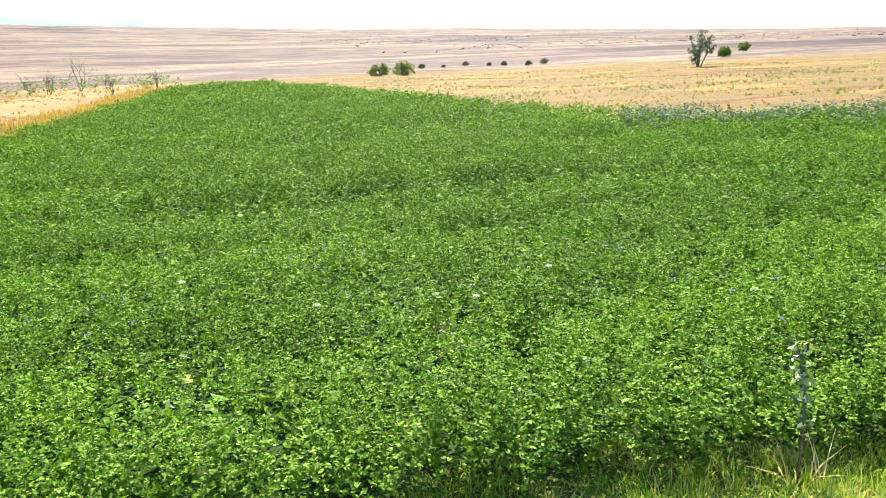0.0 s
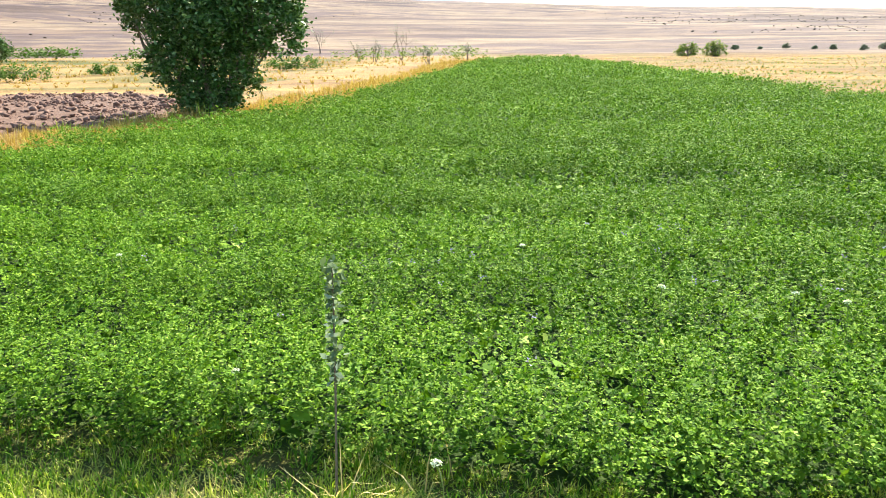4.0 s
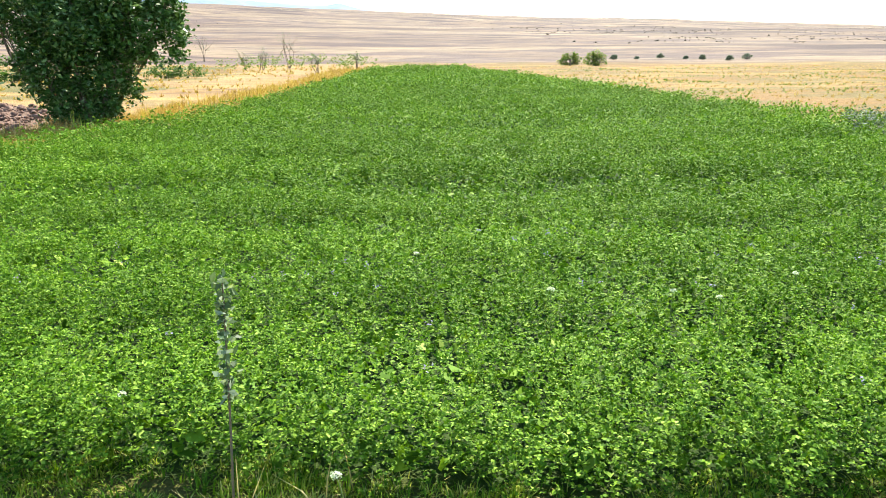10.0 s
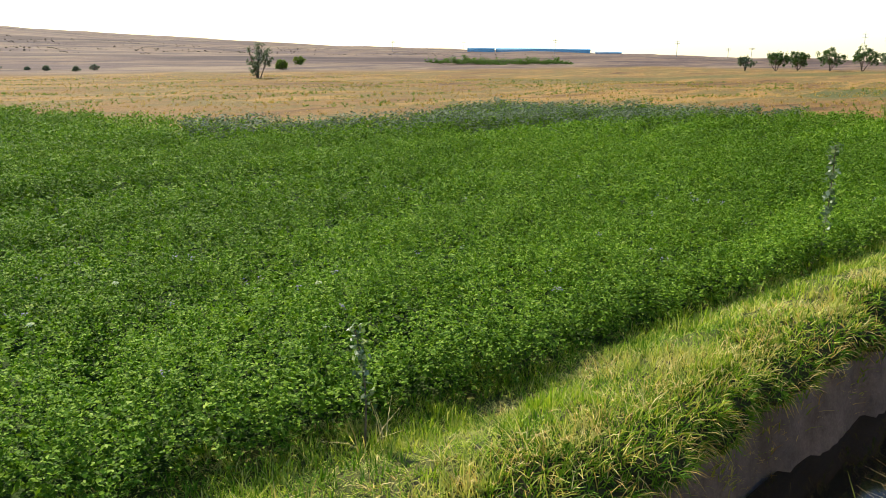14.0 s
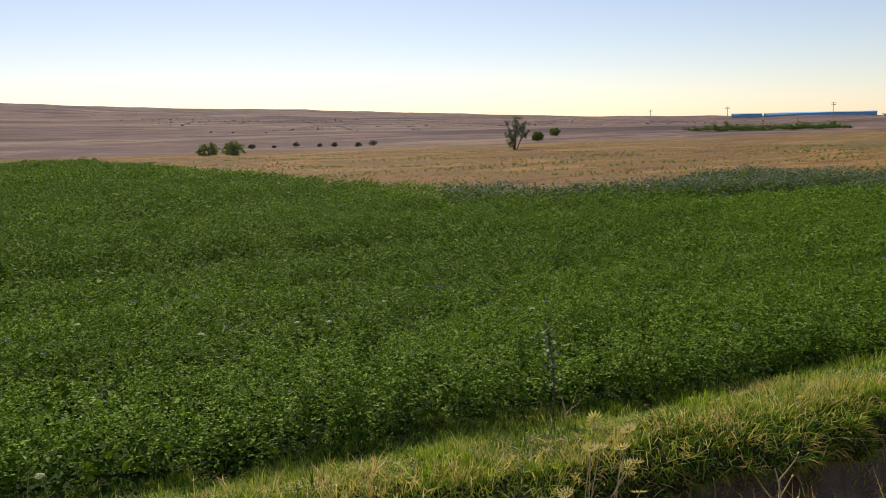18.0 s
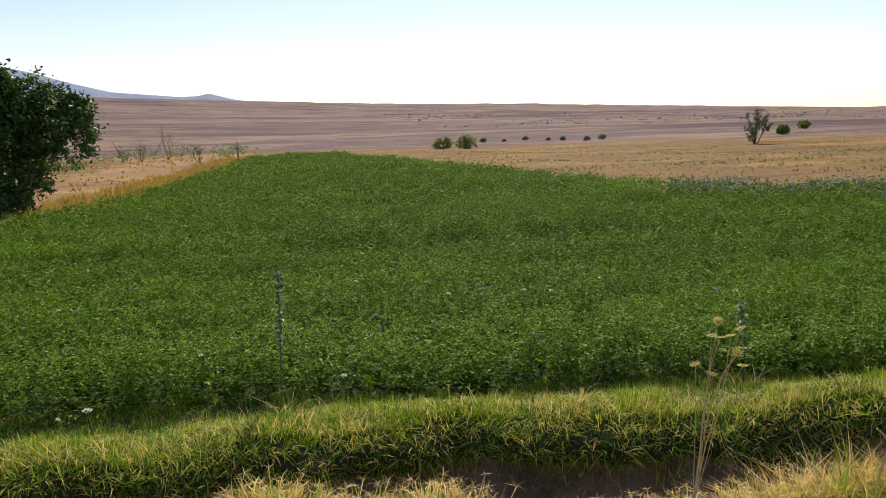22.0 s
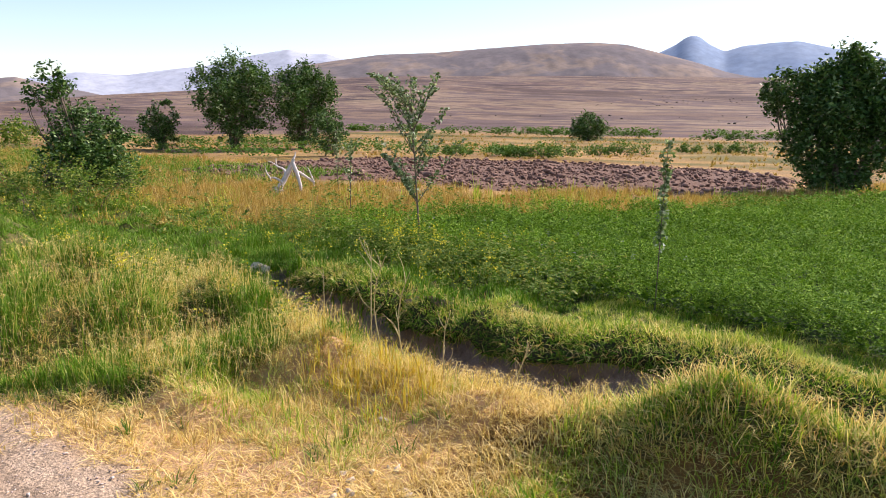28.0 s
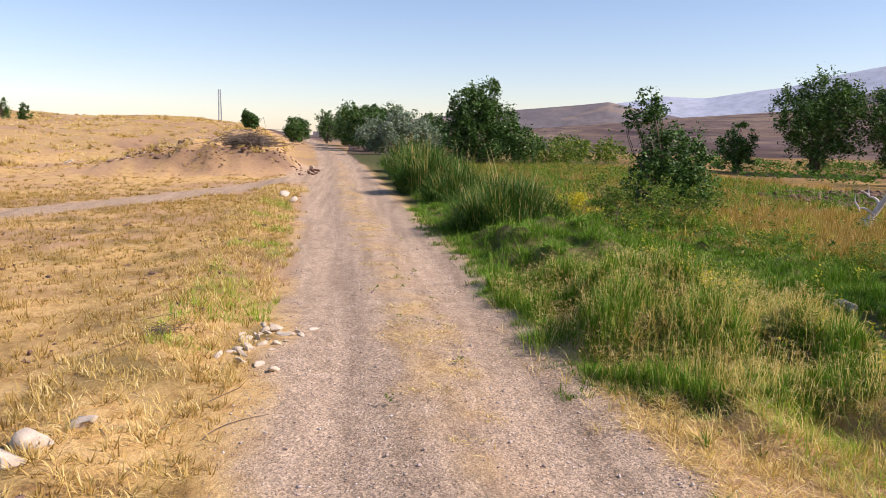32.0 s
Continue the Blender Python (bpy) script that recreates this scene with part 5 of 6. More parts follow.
for i, (hx, hy, hs) in enumerate([(-55.5, -23.6, 0.75), (-56.5, -25.4, 0.9)]):
    tree("ridge_pine", hx, hy, [(0, 0, 0.7, 0.6, 0.6), (0, 0, 1.3, 0.4, 0.5)], 1, 0.14, 900, "dark pine on the crest of the dry hill", seed=70 + i, size=hs, group="ridge pines")

# vines and low rows in the dry plots
for i, (hx, hy) in enumerate([(-26.1, 33.2), (-24.8, 33.5), (-25.3, 36.1), (-27.6, 34.4), (-26, 42.1), (-24.8, 43.4), (-24.8, 52.4), (-23.8, 56.6), (-22.6, 57.4), (-29.5, 31.8), (-14.2, 58), (-12.6, 58.5), (-31, 38)]):
    tree("vine", hx, hy, [(0, 0, 0.35, 0.65, 0.32), (0.5, 0.3, 0.3, 0.45, 0.28), (-0.5, -0.2, 0.32, 0.45, 0.3)], 3, 0.14, 620, "low bright green vine bush in the dry plot", "vine", seed=80 + i, size=1.0 + 0.25 * (i % 3), trunk_r=0.03, category="vine", group="vines")
hx, hy = scatter(-95, -20, 76, 88, 4, lambda x, y: (np.abs(y - 0.05 * x - 84 + waves(x, y, 9, 97)) < 1.6) & (waves(x * 0.7, y, 6, 146) > -0.15))
v, f = rosettes(hx, hy, land(hx, hy), rng.uniform(0.5, 1.3, len(hx)), 9, 0.24)
stuff("vine_rows", v, f, LEAF["vine"], "rows of bright green vines across the dry plots", "vines")
hx, hy = scatter(-60, -27, 17, 40, 2.2, lambda x, y: (edge_distance(PLOUGH, x, y) < -1) & (waves(x, y, 5, 98) > 0.15))
v, f = rosettes(hx, hy, land(hx, hy), rng.uniform(0.25, 0.6, len(hx)), 9, 0.14)
stuff("plot_greens", v, f, LEAF["vine"], "low green plants between the dry plots", "plants")
hx, hy = scatter(139, 166, 94, 124, 3, lambda x, y: np.abs((x - 138) * 0.65 + (y - 118)) < 4)
v, f = rosettes(hx, hy, land(hx, hy), rng.uniform(0.4, 1.7, len(hx)) * np.clip(0.7 + 0.6 * waves(hx, hy, 5, 133), 0.2, 1.3), 9, 0.3)
stuff("far_hedge", v, f, LEAF["vine"], "long green hedge across the plain", "hedge")
hx, hy = scatter(-14, 1, 72, 90, 1.6, lambda x, y: waves(x, y, 4, 99) > 0.1)
v, f = rosettes(hx, hy, land(hx, hy), rng.uniform(0.3, 1.2, len(hx)), 7, 0.16)
stuff("bank_weeds", v, f, LEAF["weed"], "dry tall weeds behind the crop", "weeds")
hx, hy = scatter(60, 330, 210, 520, 0.016, lambda x, y: waves(x, y, 60, 100) > -0.1)
v, f = many_lumps(hx, hy, rng.uniform(0.5, 1.5, len(hx)), 0.5, 0.25, TINY)
stuff("hill_scrub", v, f, rough_mat("dark_scrub", [(0.3, (0.11, 0.09, 0.068)), (0.7, (0.17, 0.14, 0.105))], 0.5, 6), "dark scrub dotted over the far slope", "scrub")
hx, hy = scatter(-180, -60, 150, 420, 0.006, lambda x, y: waves(x, y, 90, 101) > 0.25)
v, f = many_lumps(hx, hy, rng.uniform(0.5, 1.4, len(hx)), 0.5, 0.25, TINY)
stuff("plain_scrub", v, f, bpy.data.materials["dark_scrub"], "dark scrub dotted over the plain", "scrub")
turf("hill_tufts", (-75, -31, -45, -4), 40, lambda x, y: (road_off(x, y) < -3) & (waves(x, y, 3.5, 102) > -0.1), 0.1, 0.16, 0.035, "straw", "dry tufts on the slope above the track", "scrub", 0.6, None, 14, 0.06)
turf("hill_brown_tufts", (-75, -31, -45, -4), 20, lambda x, y: (road_off(x, y) < -3) & (waves(x, y, 4.5, 103) > 0.2), 0.13, 0.16, 0.035, "golden", "grey-brown thorny tufts on the slope above the track", "scrub", 0.6, None, 20, 0.06)


# ---------------- reeds and tall weeds beside the track ----------------
def reed_clump(x, y, h, w, count, seed, label):
    g = np.random.default_rng(seed)
    root = rooted("reed_clump", x, y, label, "reeds", 0.03, "reed clumps")
    n = count
    a, r = g.uniform(0, 6.28, n), np.sqrt(g.uniform(0, 1, n))
    base = np.stack([r * np.cos(a) * w * 0.45, r * np.sin(a) * w * 0.45, 0 * a], 1)
    hh = h * (1 - 0.5 * r * r) * g.uniform(0.5, 1.15, n) * (1 + 0.3 * waves(base[:, 0], base[:, 1], 0.8, seed))
    low = g.uniform(0, 0.75, n) ** 1.3
    foot = base + np.stack([0.12 * w * r * np.cos(a) * low, 0.12 * w * r * np.sin(a) * low, hh * low], 1)
    v, f = blades(foot, hh * (1 - low) * g.uniform(0.35, 0.95, n), 0.4 * h * g.uniform(0.1, 1.7, n), 0.014 * h * g.uniform(0.7, 1.3, n), g, g.uniform(0, 6.28, n))
    part("foliage", mesh_from("foliage", v, f, LEAF["reed"]), root)
    m = n // 26
    b2 = base[:m] + [0, 0, 0]
    v, f = blades(b2, hh[:m] * 1.12, w * 0.12 * g.uniform(0.3, 1.4, m), 0.012 + 0 * hh[:m], g, a[:m])
    part("dry_top", mesh_from("dry_top", v, f, LEAF["straw"]), root, "pale dry seed stalks")
    return root


reed_clump(-14.0, 1.3, 1.15, 2.1, 7500, 1, "tall green reed clump leaning over the track")
reed_clump(-17.0, 1.9, 0.95, 2.0, 3600, 2, "tall green reed clump behind the first")
reed_clump(-19.8, 1.3, 1.1, 2.2, 3600, 3, "green reed clump with dry tips beside the track")
reed_clump(-22.8, 0.7, 1.5, 2.0, 4200, 4, "dark green reed clump beside the track")
reed_clump(-26.5, 1.2, 1.5, 2.2, 2600, 5, "dark green reed clump beside the track")
reed_clump(-30.0, 0.8, 1.6, 2.2, 1500, 6, "reed clump at the bend of the track")
reed_clump(-35.0, 1.0, 1.7, 2.6, 1500, 7, "reed clump below the large tree")

turf("mid_grass", (-45, -19, 0.0, 16), 170, lambda x, y: (road_off(x, y) > 1.7) & (waves(x, y, 3, 111) > -0.5), 0.14, 0.14, 0.018, "green_grass", "rank green grass behind the reeds", "grass", 0.5)
turf("mid_dry_grass", (-45, -10.5, 2.4, 18), 170, lambda x, y: (waves(x, y, 2.5, 112) > -0.1) & (edge_distance(PLOUGH, x, y) < -0.3) & (y > 4.8 - 2.5 * smooth(-11, -16, x)), 0.16, 0.14, 0.016, "golden", "dry golden grass behind the reeds", "grass", 0.5)
hx, hy = scatter(-46, -10, 2.2, 15, 4, lambda x, y: (waves(x, y, 3.2, 113) > 0.05) & (edge_distance(PLOUGH, x, y) < -0.8) & (y > 3.5))
v, f = rosettes(hx, hy, land(hx, hy), rng.uniform(0.15, 0.45, len(hx)), 10, 0.06, 0.2, 0.12)
stuff("rank_weeds", v, f, LEAF["weed"], "rank olive weeds behind the reeds", "weeds")
tree("wild_shrub", -12.7, 2.9, [(0, 0, 0.5, 0.5, 0.5), (0.2, 0.3, 0.8, 0.3, 0.4), (-0.2, -0.3, 0.8, 0.3, 0.45)], 8, 0.05, 3000, "spindly olive shrub in the grass beside the track", "weed", seed=121, trunk_r=0.012, category="bush")
tree("wild_shrub", -14.6, 4.6, [(0, 0, 0.45, 0.6, 0.45), (0.3, 0.5, 0.5, 0.4, 0.4)], 6, 0.06, 1500, "spreading olive shrub in the dry grass", "weed", seed=122, trunk_r=0.012, category="bush")
tree("yellow_shrub", -17.6, 3.4, [(0, 0, 0.3, 0.4, 0.3), (0.1, 0.3, 0.25, 0.3, 0.25)], 5, 0.05, 900, "yellow flowering shrub beside the reeds", "yellow", seed=123, trunk_r=0.01, category="bush")

# ---------------- young trees along the field edge ----------------
LEAF["sapling"] = leaf_mat("sapling_leaf", [(0, (0.06, 0.1, 0.04)), (0.5, (0.15, 0.2, 0.11)), (0.85, (0.3, 0.35, 0.24)), (1, (0.6, 0.63, 0.53))], 0.3, 0.4)


def sapling(x, y, h, branches, count, leaf, seed, label, lean=(0, 0), low=0.25, thick=0.006, spread=0.16):
    g = np.random.default_rng(seed)
    root = rooted("sapling", x, y, label, "sapling", 0.03, "saplings")
    top = np.array([lean[0], lean[1], h])
    main = bent((0, 0, 0), top, thick, 0.003, g, 8, 0.012)
    part("stem", mesh_from("stem", *limb_mesh([main]), BARK, True), root)
    twigs, cs = [], []
    for _ in range(branches):
        q = main[g.integers(2, 7)][0]
        a = g.uniform(0, 6.28)
        e = q + np.array([np.cos(a) * spread, np.sin(a) * spread, 0.34]) * h * g.uniform(0.5, 1.1)
        e[2] = min(e[2], h * 1.0)
        twigs.append(bent(q, e, thick * 0.5, 0.002, g, 5, 0.05))
    for t in twigs:
        part("branch", mesh_from("branch", *limb_mesh([t], 5), BARK, True), root)
    paths = [main] + twigs
    for i in range(count):
        p = paths[g.integers(0, len(paths))]
        t = g.uniform(low if p is main else 0.15, 1.0) * (len(p) - 1)
        k = min(int(t), len(p) - 2)
        c = p[k][0] + (p[k + 1][0] - p[k][0]) * (t - k)
        a = g.uniform(0, 6.28)
        cs.append(c + np.array([np.cos(a), np.sin(a), 0.5]) * leaf * g.uniform(0.2, 0.95) * (0.5 + abs(math.sin(3.0 * t + seed))))
    v, f = leaves(np.array(cs), leaf * g.uniform(0.7, 1.25, count), 0.3, 0.6, g, 0.5)
    part("leaves", mesh_from("leaves", v, f, LEAF["sapling"]), root)
    return root


sapling(-0.2, 4.45, 0.97, 0, 170, 0.036, 1, "slim grey-leaved sapling at the edge of the alfalfa", (0.03, 0.0), 0.45)
sapling(-3.8, 5.22, 1.62, 0, 300, 0.05, 2, "slender upright sapling at the edge of the alfalfa", (0.05, 0.0), 0.32)
sapling(2.88, 4.0, 0.6, 0, 130, 0.036, 3, "short grey sapling on the ditch bank", (-0.02, 0.03), 0.3)
sapling(-7.31, 5.69, 2.3, 26, 2700, 0.05, 4, "bushy young apple tree among yellow weeds", (-0.1, -0.08), 0.3, 0.015, 0.25)
sapling(7.68, 3.25, 1.06, 0, 170, 0.055, 5, "leafy sapling at the edge of the alfalfa", (0.05, 0.0), 0.15)
sapling(12.3, 2.5, 0.65, 1, 60, 0.05, 6, "small sapling at the edge of the alfalfa", (0, 0), 0.3)
sapling(15.4, 1.95, 1.25, 2, 110, 0.06, 7, "leaning thin sapling beside the ditch", (0.25, 0.1), 0.4)
sapling(19.5, 1.3, 1.5, 3, 150, 0.07, 8, "thin sapling beside the far ditch bank", (0.15, 0.1), 0.3)
sapling(-11.0, 7.7, 1.45, 4, 190, 0.055, 9, "grey-leaved young tree behind the weeds", (0.05, 0), 0.25, 0.011)
sapling(-15.5, 11.2, 1.6, 3, 160, 0.06, 10, "grey-leaved young tree in the golden grass", (0, 0), 0.25, 0.011)

# dry leaf blades at the foot of two saplings
for (sx, sy, n, sd) in ((-0.18, 4.4, 16, 1), (2.88, 3.95, 14, 2), (0.15, 4.5, 9, 3)):
    g = np.random.default_rng(sd)
    root = rooted("dry_tuft", sx, sy, "bleached arching grass tuft below a sapling", "grass", 0.02, "dry tufts")
    v, f = blades(np.stack([g.normal(0, 0.04, n), g.normal(0, 0.04, n), 0 * np.arange(n)], 1), g.uniform(0.08, 0.2, n), g.uniform(0.1, 0.3, n), 0.007 + 0 * np.arange(n), g)
    part("foliage", mesh_from("foliage", v, f, LEAF["straw"]), root)


# ---------------- flowers and stalks that stand alone ----------------
STALK = rough_mat("dry_stalk", [(0.3, (0.45, 0.36, 0.16)), (0.7, (0.6, 0.5, 0.27))], 20, 120, 0.8, 0.2, 0.004)
GREEN_STALK = rough_mat("green_stalk", [(0.3, (0.16, 0.22, 0.06)), (0.7, (0.3, 0.34, 0.12))], 20, 120, 0.7, 0.2, 0.004)


def umbel(x, y, z, size, seed, label):
    g = np.random.default_rng(seed)
    root = rooted("wild_carrot", x, y, label, "flower", 0.0, "white umbels")
    h = z - float(land(x, y))
    part("stem", mesh_from("stem", *limb_mesh([bent((0.02, 0.02, 0), (0, 0, h), 0.003, 0.002, g, 4, 0.03)], 5), GREEN_STALK, True), root)
    n = 90
    a, r = g.uniform(0, 6.28, n), np.sqrt(g.uniform(0, 1, n)) * size * 0.5
    c = np.stack([r * np.cos(a), r * np.sin(a), h + 0.2 * size * (1 - (2 * r / size) ** 2) + g.normal(0, 0.003, n)], 1)
    v, f = leaves(c, size * 0.2 * g.uniform(0.7, 1.2, n), 0.9, 0.9, g)
    part("flower_head", mesh_from("flower_head", v, f, LEAF["white"]), root, "creamy white flower head")
    return root


for i, (ux, uy, uz, us) in enumerate([(-1.25, 4.02, 0.34, 0.075), (-1.42, 4.1, 0.28, 0.04), (0.19, 4.28, 0.3, 0.055), (1.3, 5.87, 0.4, 0.06), (2.14, 5.6, 0.42, 0.05), (1.95, 5.75, 0.41, 0.05), (3.61, 5.12, 0.4, 0.06), (2.8, 6.02, 0.4, 0.05), (0.6, 6.6, 0.42, 0.05), (-1.9, 6.4, 0.4, 0.05), (-0.7, 4.9, 0.34, 0.045), (3.2, 4.6, 0.36, 0.045)]):
    umbel(ux, uy, uz - 0.02, us * 0.75, 200 + i, "white wild carrot umbel at the edge of the crop" if uy < 4.6 else "small white wild carrot umbel in the alfalfa")

# the tall pale daisy-like plant that leans over the ditch
g = np.random.default_rng(77)
root = rooted("daisy_plant", 0.86, 1.66, "tall dry plant with cream flower heads on the near bank", "flower", 0.02)
z0 = root.location.z
heads = [(-0.02, 0.03), (0.0, 0.05), (-0.01, 0.005), (0.04, -0.02), (0.035, -0.04), (0.02, -0.065), (-0.09, -0.08), (-0.04, -0.11), (0.06, 0.03), (-0.055, 0.02)]
fork = np.array([0.15, -0.0, 0.82])
stems = [bent((0, 0, 0), fork, 0.0032, 0.0022, g, 6, 0.02)]
for k, (u, w) in enumerate(heads):
    tip = np.array([1.09 + u * 0.93 - 0.86, 1.68 - u * 0.37 - 1.66 + g.normal(0, 0.03), 1.14 + w - z0])
    stems.append(bent(stems[0][4 + k % 3][0], tip, 0.0015, 0.0009, g, 4, 0.05))
    a = np.linspace(0, 2 * np.pi, 15)[:-1]
    tilt = Matrix.Rotation(g.uniform(0.2, 0.9), 3, Vector(g.normal(size=3)).normalized())
    ring = []
    for t in a:
        for rr, dt in ((0.004, 0), (0.013, 0.16), (0.02, 0), (0.013, -0.16)):
            ring.append(np.array(tilt @ Vector((rr * np.cos(t + dt), rr * np.sin(t + dt), 0.004 if rr > 0.015 else 0))) + tip)
    n = len(a)
    head = part("flower_head", mesh_from("flower_head", np.array(ring), np.arange(4 * n).reshape(n, 4), LEAF["cream"]), root, "cream flower head")
    v, f = lump(k, n=0)
    part("disc", mesh_from("disc", v * [0.012, 0.012, 0.009] + tip, f, LEAF["yellow"]), head)
for q in stems:
    part("stem", mesh_from("stem", *limb_mesh([q], 5), STALK, True), root)
v, f = blades(np.stack([g.normal(0.05, 0.03, 14), g.normal(0, 0.03, 14), g.uniform(0, 0.35, 14)], 1), g.uniform(0.08, 0.2, 14), g.uniform(0.02, 0.08, 14), 0.006 + 0 * np.arange(14), g)
part("leaves", mesh_from("leaves", v, f, LEAF["weed"]), root)

# bare branching stalks over the ditch
for i, (sx, sy, h) in enumerate([(-4.55, 2.3, 0.75), (-4.35, 2.25, 0.8), (-4.1, 2.2, 0.7), (-3.75, 2.2, 0.45), (-5.2, 2.4, 0.55), (-3.2, 2.15, 0.4), (1.95, 1.95, 0.45), (3.3, 1.75, 0.4), (3.9, 1.8, 0.45)]):
    g = np.random.default_rng(300 + i)
    root = rooted("bare_stalk", sx, sy, "dry pale branching stalk on the ditch bank", "stalk", 0.02, "bare stalks")
    main = bent((0, 0, 0), (g.normal(0.08, 0.06), g.normal(0, 0.05), h), 0.006, 0.002, g, 7, 0.05)
    part("stem", mesh_from("stem", *limb_mesh([main], 5), STALK, True), root)
    twigs = []
    for k in range(4 + i % 3):
        q = main[g.integers(2, 7)][0]
        a = g.uniform(0, 6.28)
        twigs.append(bent(q, q + np.array([np.cos(a) * 0.5, np.sin(a) * 0.3, 0.55]) * h * g.uniform(0.2, 0.45), 0.003, 0.0012, g, 4, 0.1))
    for t in twigs:
        twig = part("twig", mesh_from("twig", *limb_mesh([t], 4), STALK, True), root)
        v, f = lump(i, n=0)
        part("bud", mesh_from("bud", v * [0.011, 0.011, 0.014] + t[-1][0], f, LEAF["straw"]), twig)

# bleached dead branch in the golden grass
g = np.random.default_rng(9)
root = rooted("dead_branch", -15.5, 9.75, "bleached dead tree limb lying in golden grass", "deadwood", 0.02)
RIGHT = np.array([0.7, 0.71, 0.0])


def limb_at(r, z, d=0.0):
    return 0.72 * (RIGHT * r + np.array([-0.71 * d, 0.7 * d, z * 1.2]))


limbs = [bent(limb_at(-0.42, 0.2), limb_at(-0.08, 0.72, 0.1), 0.076, 0.063, g, 4, 0.08), bent(limb_at(-0.08, 0.72, 0.1), limb_at(0.08, 1.02, 0.05), 0.063, 0.045, g, 3, 0.06), bent(limb_at(0.04, 0.92, 0.05), limb_at(0.34, 0.12, -0.15), 0.050, 0.041, g, 5, 0.07), bent(limb_at(0.16, 0.66, 0.0), limb_at(0.72, 0.36, 0.2), 0.045, 0.027, g, 4, 0.1), bent(limb_at(-0.2, 0.5, 0.05), limb_at(-0.48, 0.8, 0.15), 0.045, 0.019, g, 4, 0.1), bent(limb_at(-0.3, 0.35), limb_at(-0.68, 0.5, -0.1), 0.036, 0.017, g, 4, 0.1), bent(limb_at(0.08, 1.02, 0.05), limb_at(0.14, 1.2, 0.1), 0.027, 0.011, g, 3, 0.1)]
limbs += [bent(l[-1][0], l[-1][0] + g.normal(0, 0.13, 3) + [0, 0, 0.06], 0.02, 0.007, g, 3, 0.1) for l in limbs[3:6] for _ in range(2)]
for k, l in enumerate(limbs):
    part("limb", mesh_from("limb", *limb_mesh([l], 8), DEADWOOD, True), root)
v, f = lump(3)
part("root_ball", mesh_from("root_ball", v * [0.36, 0.4, 0.34] + limb_at(-0.42, 0.14), f, DEADWOOD), root)

# sticks on the verge
for i, (sx, sy, l, a) in enumerate([(-5.1, -2.2, 0.5, 2.4), (-4.9, -2.9, 0.14, 0.6), (-5.4, -2.45, 0.9, 2.75), (-6.6, -3.4, 0.5, 2.6), (-7.6, -3.2, 0.45, 2.2)]):
    g = np.random.default_rng(400 + i)
    root = rooted("stick", sx, sy, "dry grey-brown stick on the verge of the track", "stick", -0.008, "sticks")
    p = bent((-l / 2 * math.cos(a), -l / 2 * math.sin(a), 0.006), (l / 2 * math.cos(a), l / 2 * math.sin(a), 0.006), 0.004, 0.002, g, 6, 0.07)
    p = [(q * [1, 1, 0] + [0, 0, float(land(sx + q[0], sy + q[1])) - root.location.z + 0.01], r) for q, r in p]
    part("wood", mesh_from("wood", *limb_mesh([p], 6), BARK, True), root)


def brush(name, x, y, n, size, seed, label):
    g = np.random.default_rng(seed)
    root = rooted(name, x, y, label, "brushwood", 0.02)
    ps = []
    for _ in range(n):
        a, b = g.normal(0, size * 0.3, 3), g.normal(0, size * 0.45, 3)
        a[2], b[2] = abs(a[2]) * 0.2, abs(b[2]) * 0.3 + 0.02
        ps.append(bent(a, b, 0.008 * size, 0.003 * size, g, 3, 0.1))
    part("brushwood", mesh_from("brushwood", *limb_mesh(ps, 4), BARK, True), root)


brush("brush_heap", -33.4, -5.9, 420, 1.7, 1, "heap of dry brushwood on the spoil bank")
brush("brush_heap", -7.0, -3.1, 60, 0.3, 2, "small heap of dry twigs in the stubble")
for i, (bx, by, h) in enumerate([(-7.6, 79, 3.6), (-3.9, 65, 1.3), (-9.8, 76.5, 1.8), (-11.5, 77, 1.6), (-1, 74, 1.4), (-20.5, 102, 3.0)]):
    g = np.random.default_rng(500 + i)
    root = rooted("bare_shrub", bx, by, "thin almost leafless shrub behind the crop", "bush", 0.03, "bare shrubs")
    ps = [bent((g.normal(0, 0.1), 0, 0), (g.normal(0, 0.3) * h * 0.5, g.normal(0, 0.2), h * g.uniform(0.6, 1)), 0.035, 0.01, g, 5, 0.06) for _ in range(4)]
    ps += [bent(p[3][0], p[3][0] + g.normal(0, 0.16, 3) * h + [0, 0, 0.2 * h], 0.018, 0.006, g, 3) for p in ps for _ in range(3)]
    part("stems", mesh_from("stems", *limb_mesh(ps, 5), BARK, True), root)
    c = np.concatenate([p[-1][0] + g.normal(0, 0.08 * h, (9, 3)) for p in ps])
    part("leaves", mesh_from("leaves", *leaves(c, np.full(len(c), 0.13), 0.3, 0.5, g), LEAF["grey"]), root)

# ---------------- water in the ditch ----------------
wm, wnodes, wl, wb = nodes_of("ditch_water")
wb.inputs["Base Color"].default_value = (0.03, 0.025, 0.018, 1)
wb.inputs["Roughness"].default_value = 0.06
bumped(wnodes, wl, wb, noise_at(wnodes, wl, 7, 2), 0.05, 0.01)
sx = np.linspace(-6.5, 28, 120)
cy = np.interp(sx, DITCH_X, DITCH_Y)
wv = np.stack([np.repeat(sx, 2), np.stack([cy - 0.42, cy + 0.42], 1).ravel(), np.full(240, -0.5)], 1)
tagged(new("ditch_water", mesh_from("ditch_water", wv, grid_faces(120, 2), wm, True)), "dark still water at the bottom of the ditch", "water", kind="structure")

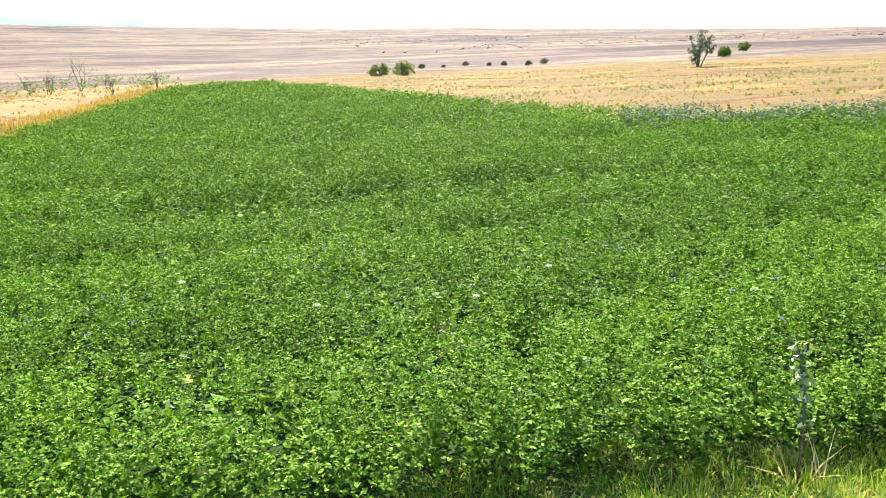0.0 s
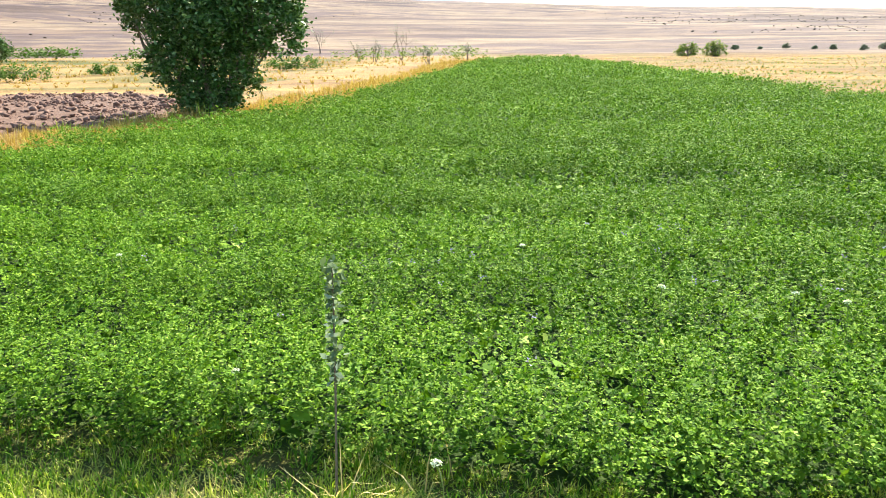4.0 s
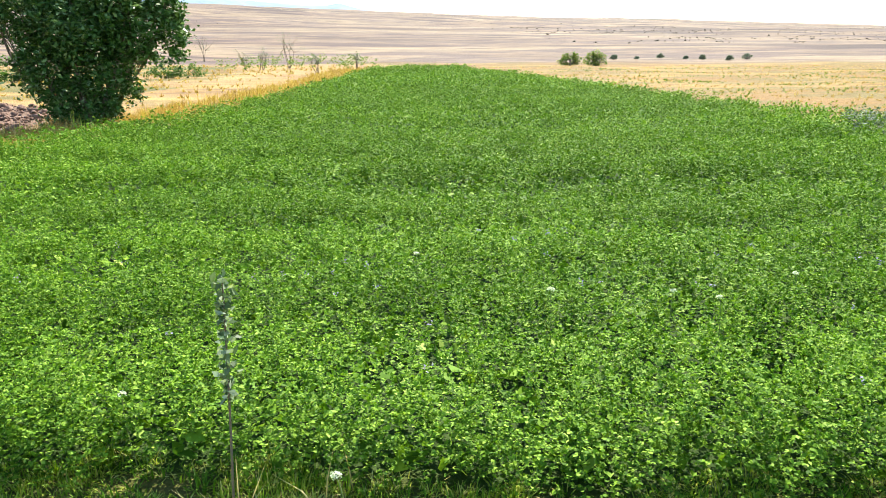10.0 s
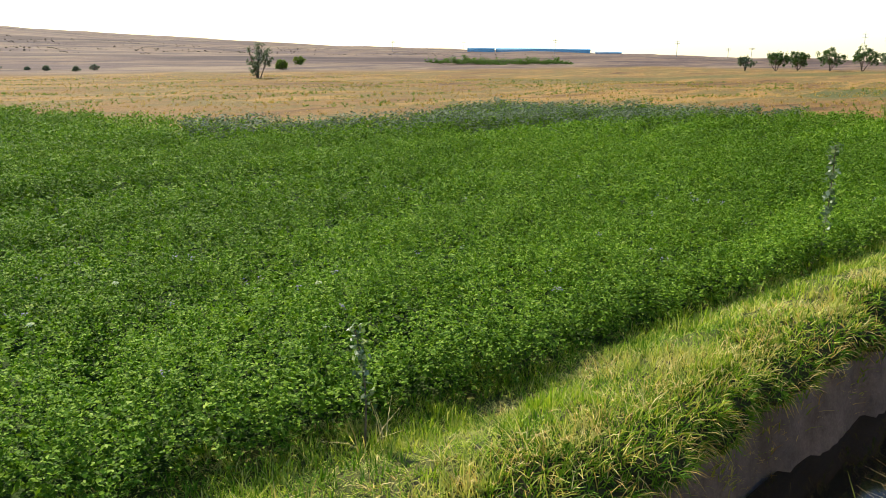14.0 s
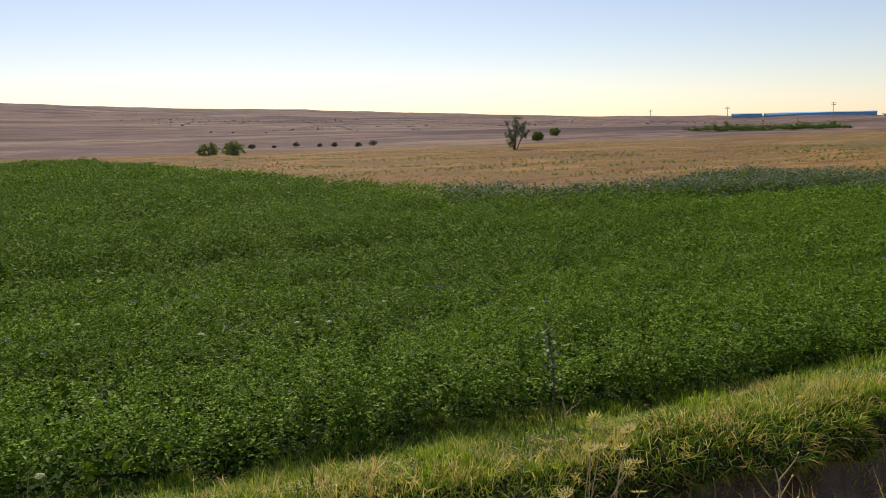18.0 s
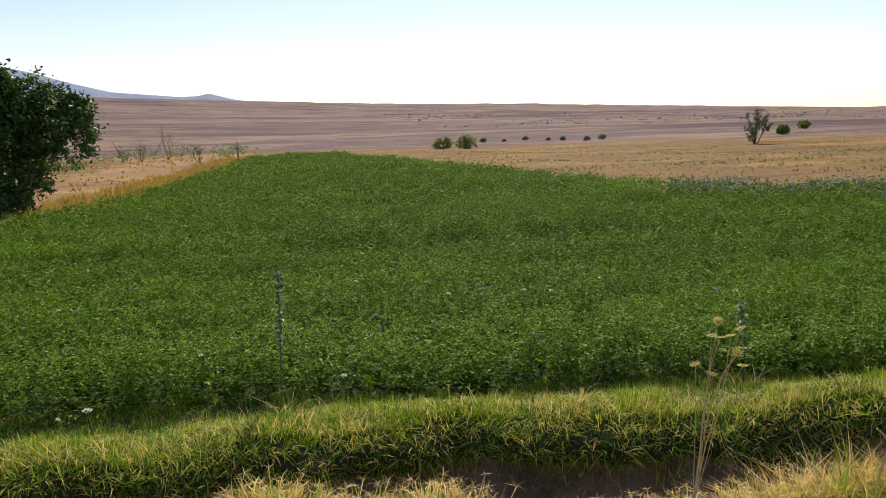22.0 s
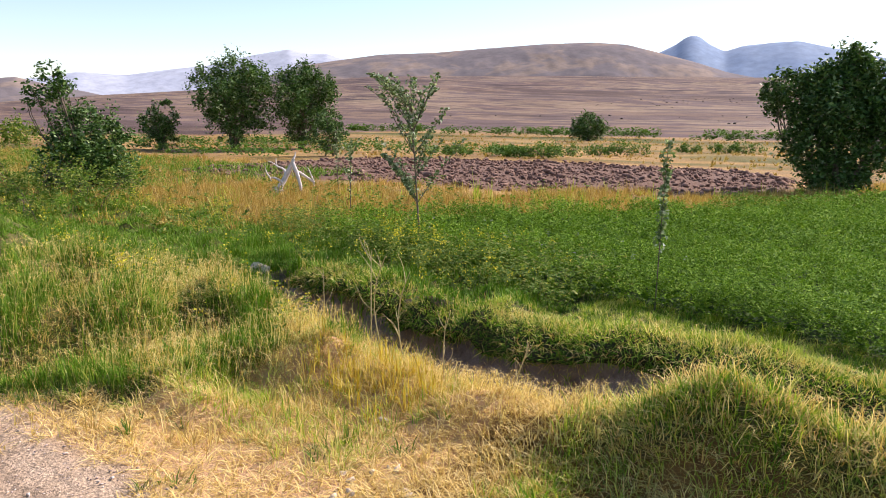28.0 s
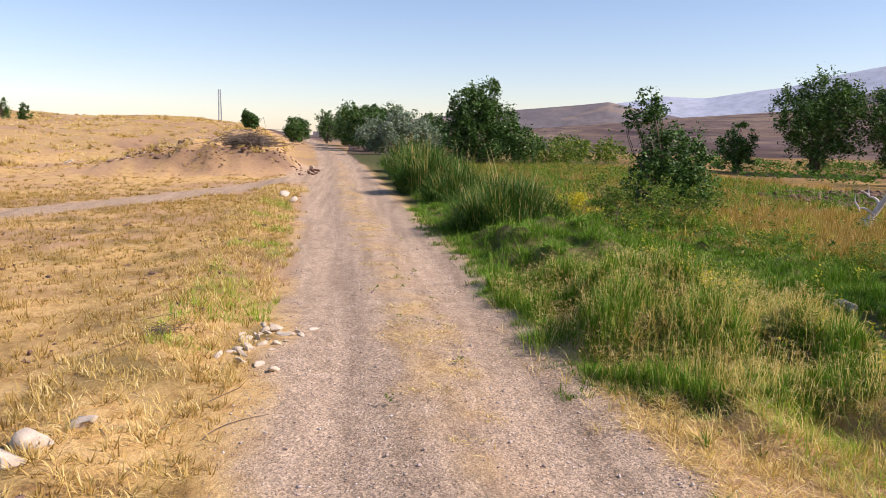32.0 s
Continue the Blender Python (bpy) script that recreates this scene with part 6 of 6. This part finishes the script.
# ---------------- far works: blue building, poles, lattice mast ----------------
BLUE = rough_mat("blue_sheet", [(0.3, (0.24, 0.55, 0.84)), (0.7, (0.3, 0.62, 0.88))], 0.05, 1.5, 0.6, 0.2, 0.05)
PALE = rough_mat("pale_sheet", [(0.3, (0.4, 0.5, 0.62)), (0.7, (0.5, 0.58, 0.68))], 0.05, 1.5, 0.6, 0.2, 0.05)
STEEL = rough_mat("galvanised_steel", [(0.3, (0.28, 0.29, 0.3)), (0.7, (0.42, 0.43, 0.44))], 1.0, 12, 0.5, 0.2, 0.01)


def box(x0, x1, y0, y1, z0, z1):
    v = np.array([(x, y, z) for x in (x0, x1) for y in (y0, y1) for z in (z0, z1)], float)
    return v, np.array([(0, 1, 3, 2), (4, 6, 7, 5), (0, 4, 5, 1), (2, 3, 7, 6), (0, 2, 6, 4), (1, 5, 7, 3)])


def shed(x0, y0, x1, y1, base, height, depth, wall, label):
    L = math.hypot(x1 - x0, y1 - y0)
    root = new("blue_shed")
    root.matrix_world = Matrix.Translation((x0, y0, base)) @ Matrix.Rotation(math.atan2(y1 - y0, x1 - x0), 4, "Z")
    tagged(root, label, "building")
    part("wall", mesh_from("wall", *box(0, L, 0, depth, 0, height), wall), root)
    rv = np.array([(-0.5, -0.5, height), (L + 0.5, -0.5, height), (-0.5, depth / 2, height + 0.8), (L + 0.5, depth / 2, height + 0.8), (-0.5, depth + 0.5, height), (L + 0.5, depth + 0.5, height)], float)
    part("roof", mesh_from("roof", rv, [np.array([(0, 1, 3, 2), (2, 3, 5, 4)])], BLUE), root)
    for k in range(int(L / 14)):
        part("door", mesh_from("door", *box(5 + k * 14, 9 + k * 14, -0.06, 0.0, 0, height * 0.7), PALE), root)


shed(648, 358, 602, 430, 2.2, 5.4, 20, BLUE, "long blue sheet-metal shed on the far plain")
shed(600, 432, 585, 452, 2.6, 5.0, 20, BLUE, "blue sheet-metal shed on the far plain")
shed(664, 334, 652, 354, 2.0, 3.4, 14, PALE, "pale blue end building of the far works")


def power_pole(az, el, r):
    x, y = -math.sin(radians(az)) * r, math.cos(radians(az)) * r
    z = float(land(x, y))
    h = EYE + r * math.tan(radians(el)) - z
    root = new("power_pole")
    root.location = (x, y, z - 0.3)
    tagged(root, "grey power line pole on the far plain", "power pole", "power poles")
    part("pole", mesh_from("pole", *limb_mesh([[(np.array([0, 0, 0.0]), 0.17), (np.array([0, 0, h]), 0.12)]], 6), STEEL), root)
    for k in (0.8, 0.9):
        part("crossarm", mesh_from("crossarm", *box(-0.15, 0.15, -1.6, 1.6, h * k, h * k + 0.25), STEEL), root)


for az, el in ((-46.8, 0.98), (-52.0, 1.08), (-58.6, 1.22), (-67.1, 1.2), (-78.7, 1.82), (-80.0, 1.55), (-72.0, 0.75), (-70.5, 0.7)):
    power_pole(az, el, 520)

mx, my = -math.sin(radians(99.7)) * 480, math.cos(radians(99.7)) * 480
mz = EYE + 480 * math.tan(radians(0.2))
root = new("lattice_mast")
root.location = (mx, my, mz - 8)
tagged(root, "tall grey lattice mast beyond the dry hill", "mast")
H = EYE + 480 * math.tan(radians(2.83)) - (mz - 8)
for a, b in ((-1, -1), (-1, 1), (1, -1), (1, 1)):
    part("leg", mesh_from("leg", *limb_mesh([[(np.array([a * 1.0, b * 1.0, 0.0]), 0.22), (np.array([a * 0.6, b * 0.6, H]), 0.16)]], 4), STEEL), root)
bars = []
for k in range(16):
    za, zb = H * k / 16, H * (k + 1) / 16
    wa, wb2 = 1.0 - 0.4 * k / 16, 1.0 - 0.4 * (k + 1) / 16
    for s in (-1, 1):
        bars.append([(np.array([s * wa, -wa, za]), 0.07), (np.array([s * wb2, wb2, zb]), 0.07)])
        bars.append([(np.array([-wa, s * wa, za]), 0.07), (np.array([wb2, s * wb2, zb]), 0.07)])
part("bracing", mesh_from("bracing", *limb_mesh(bars, 4), STEEL), root)
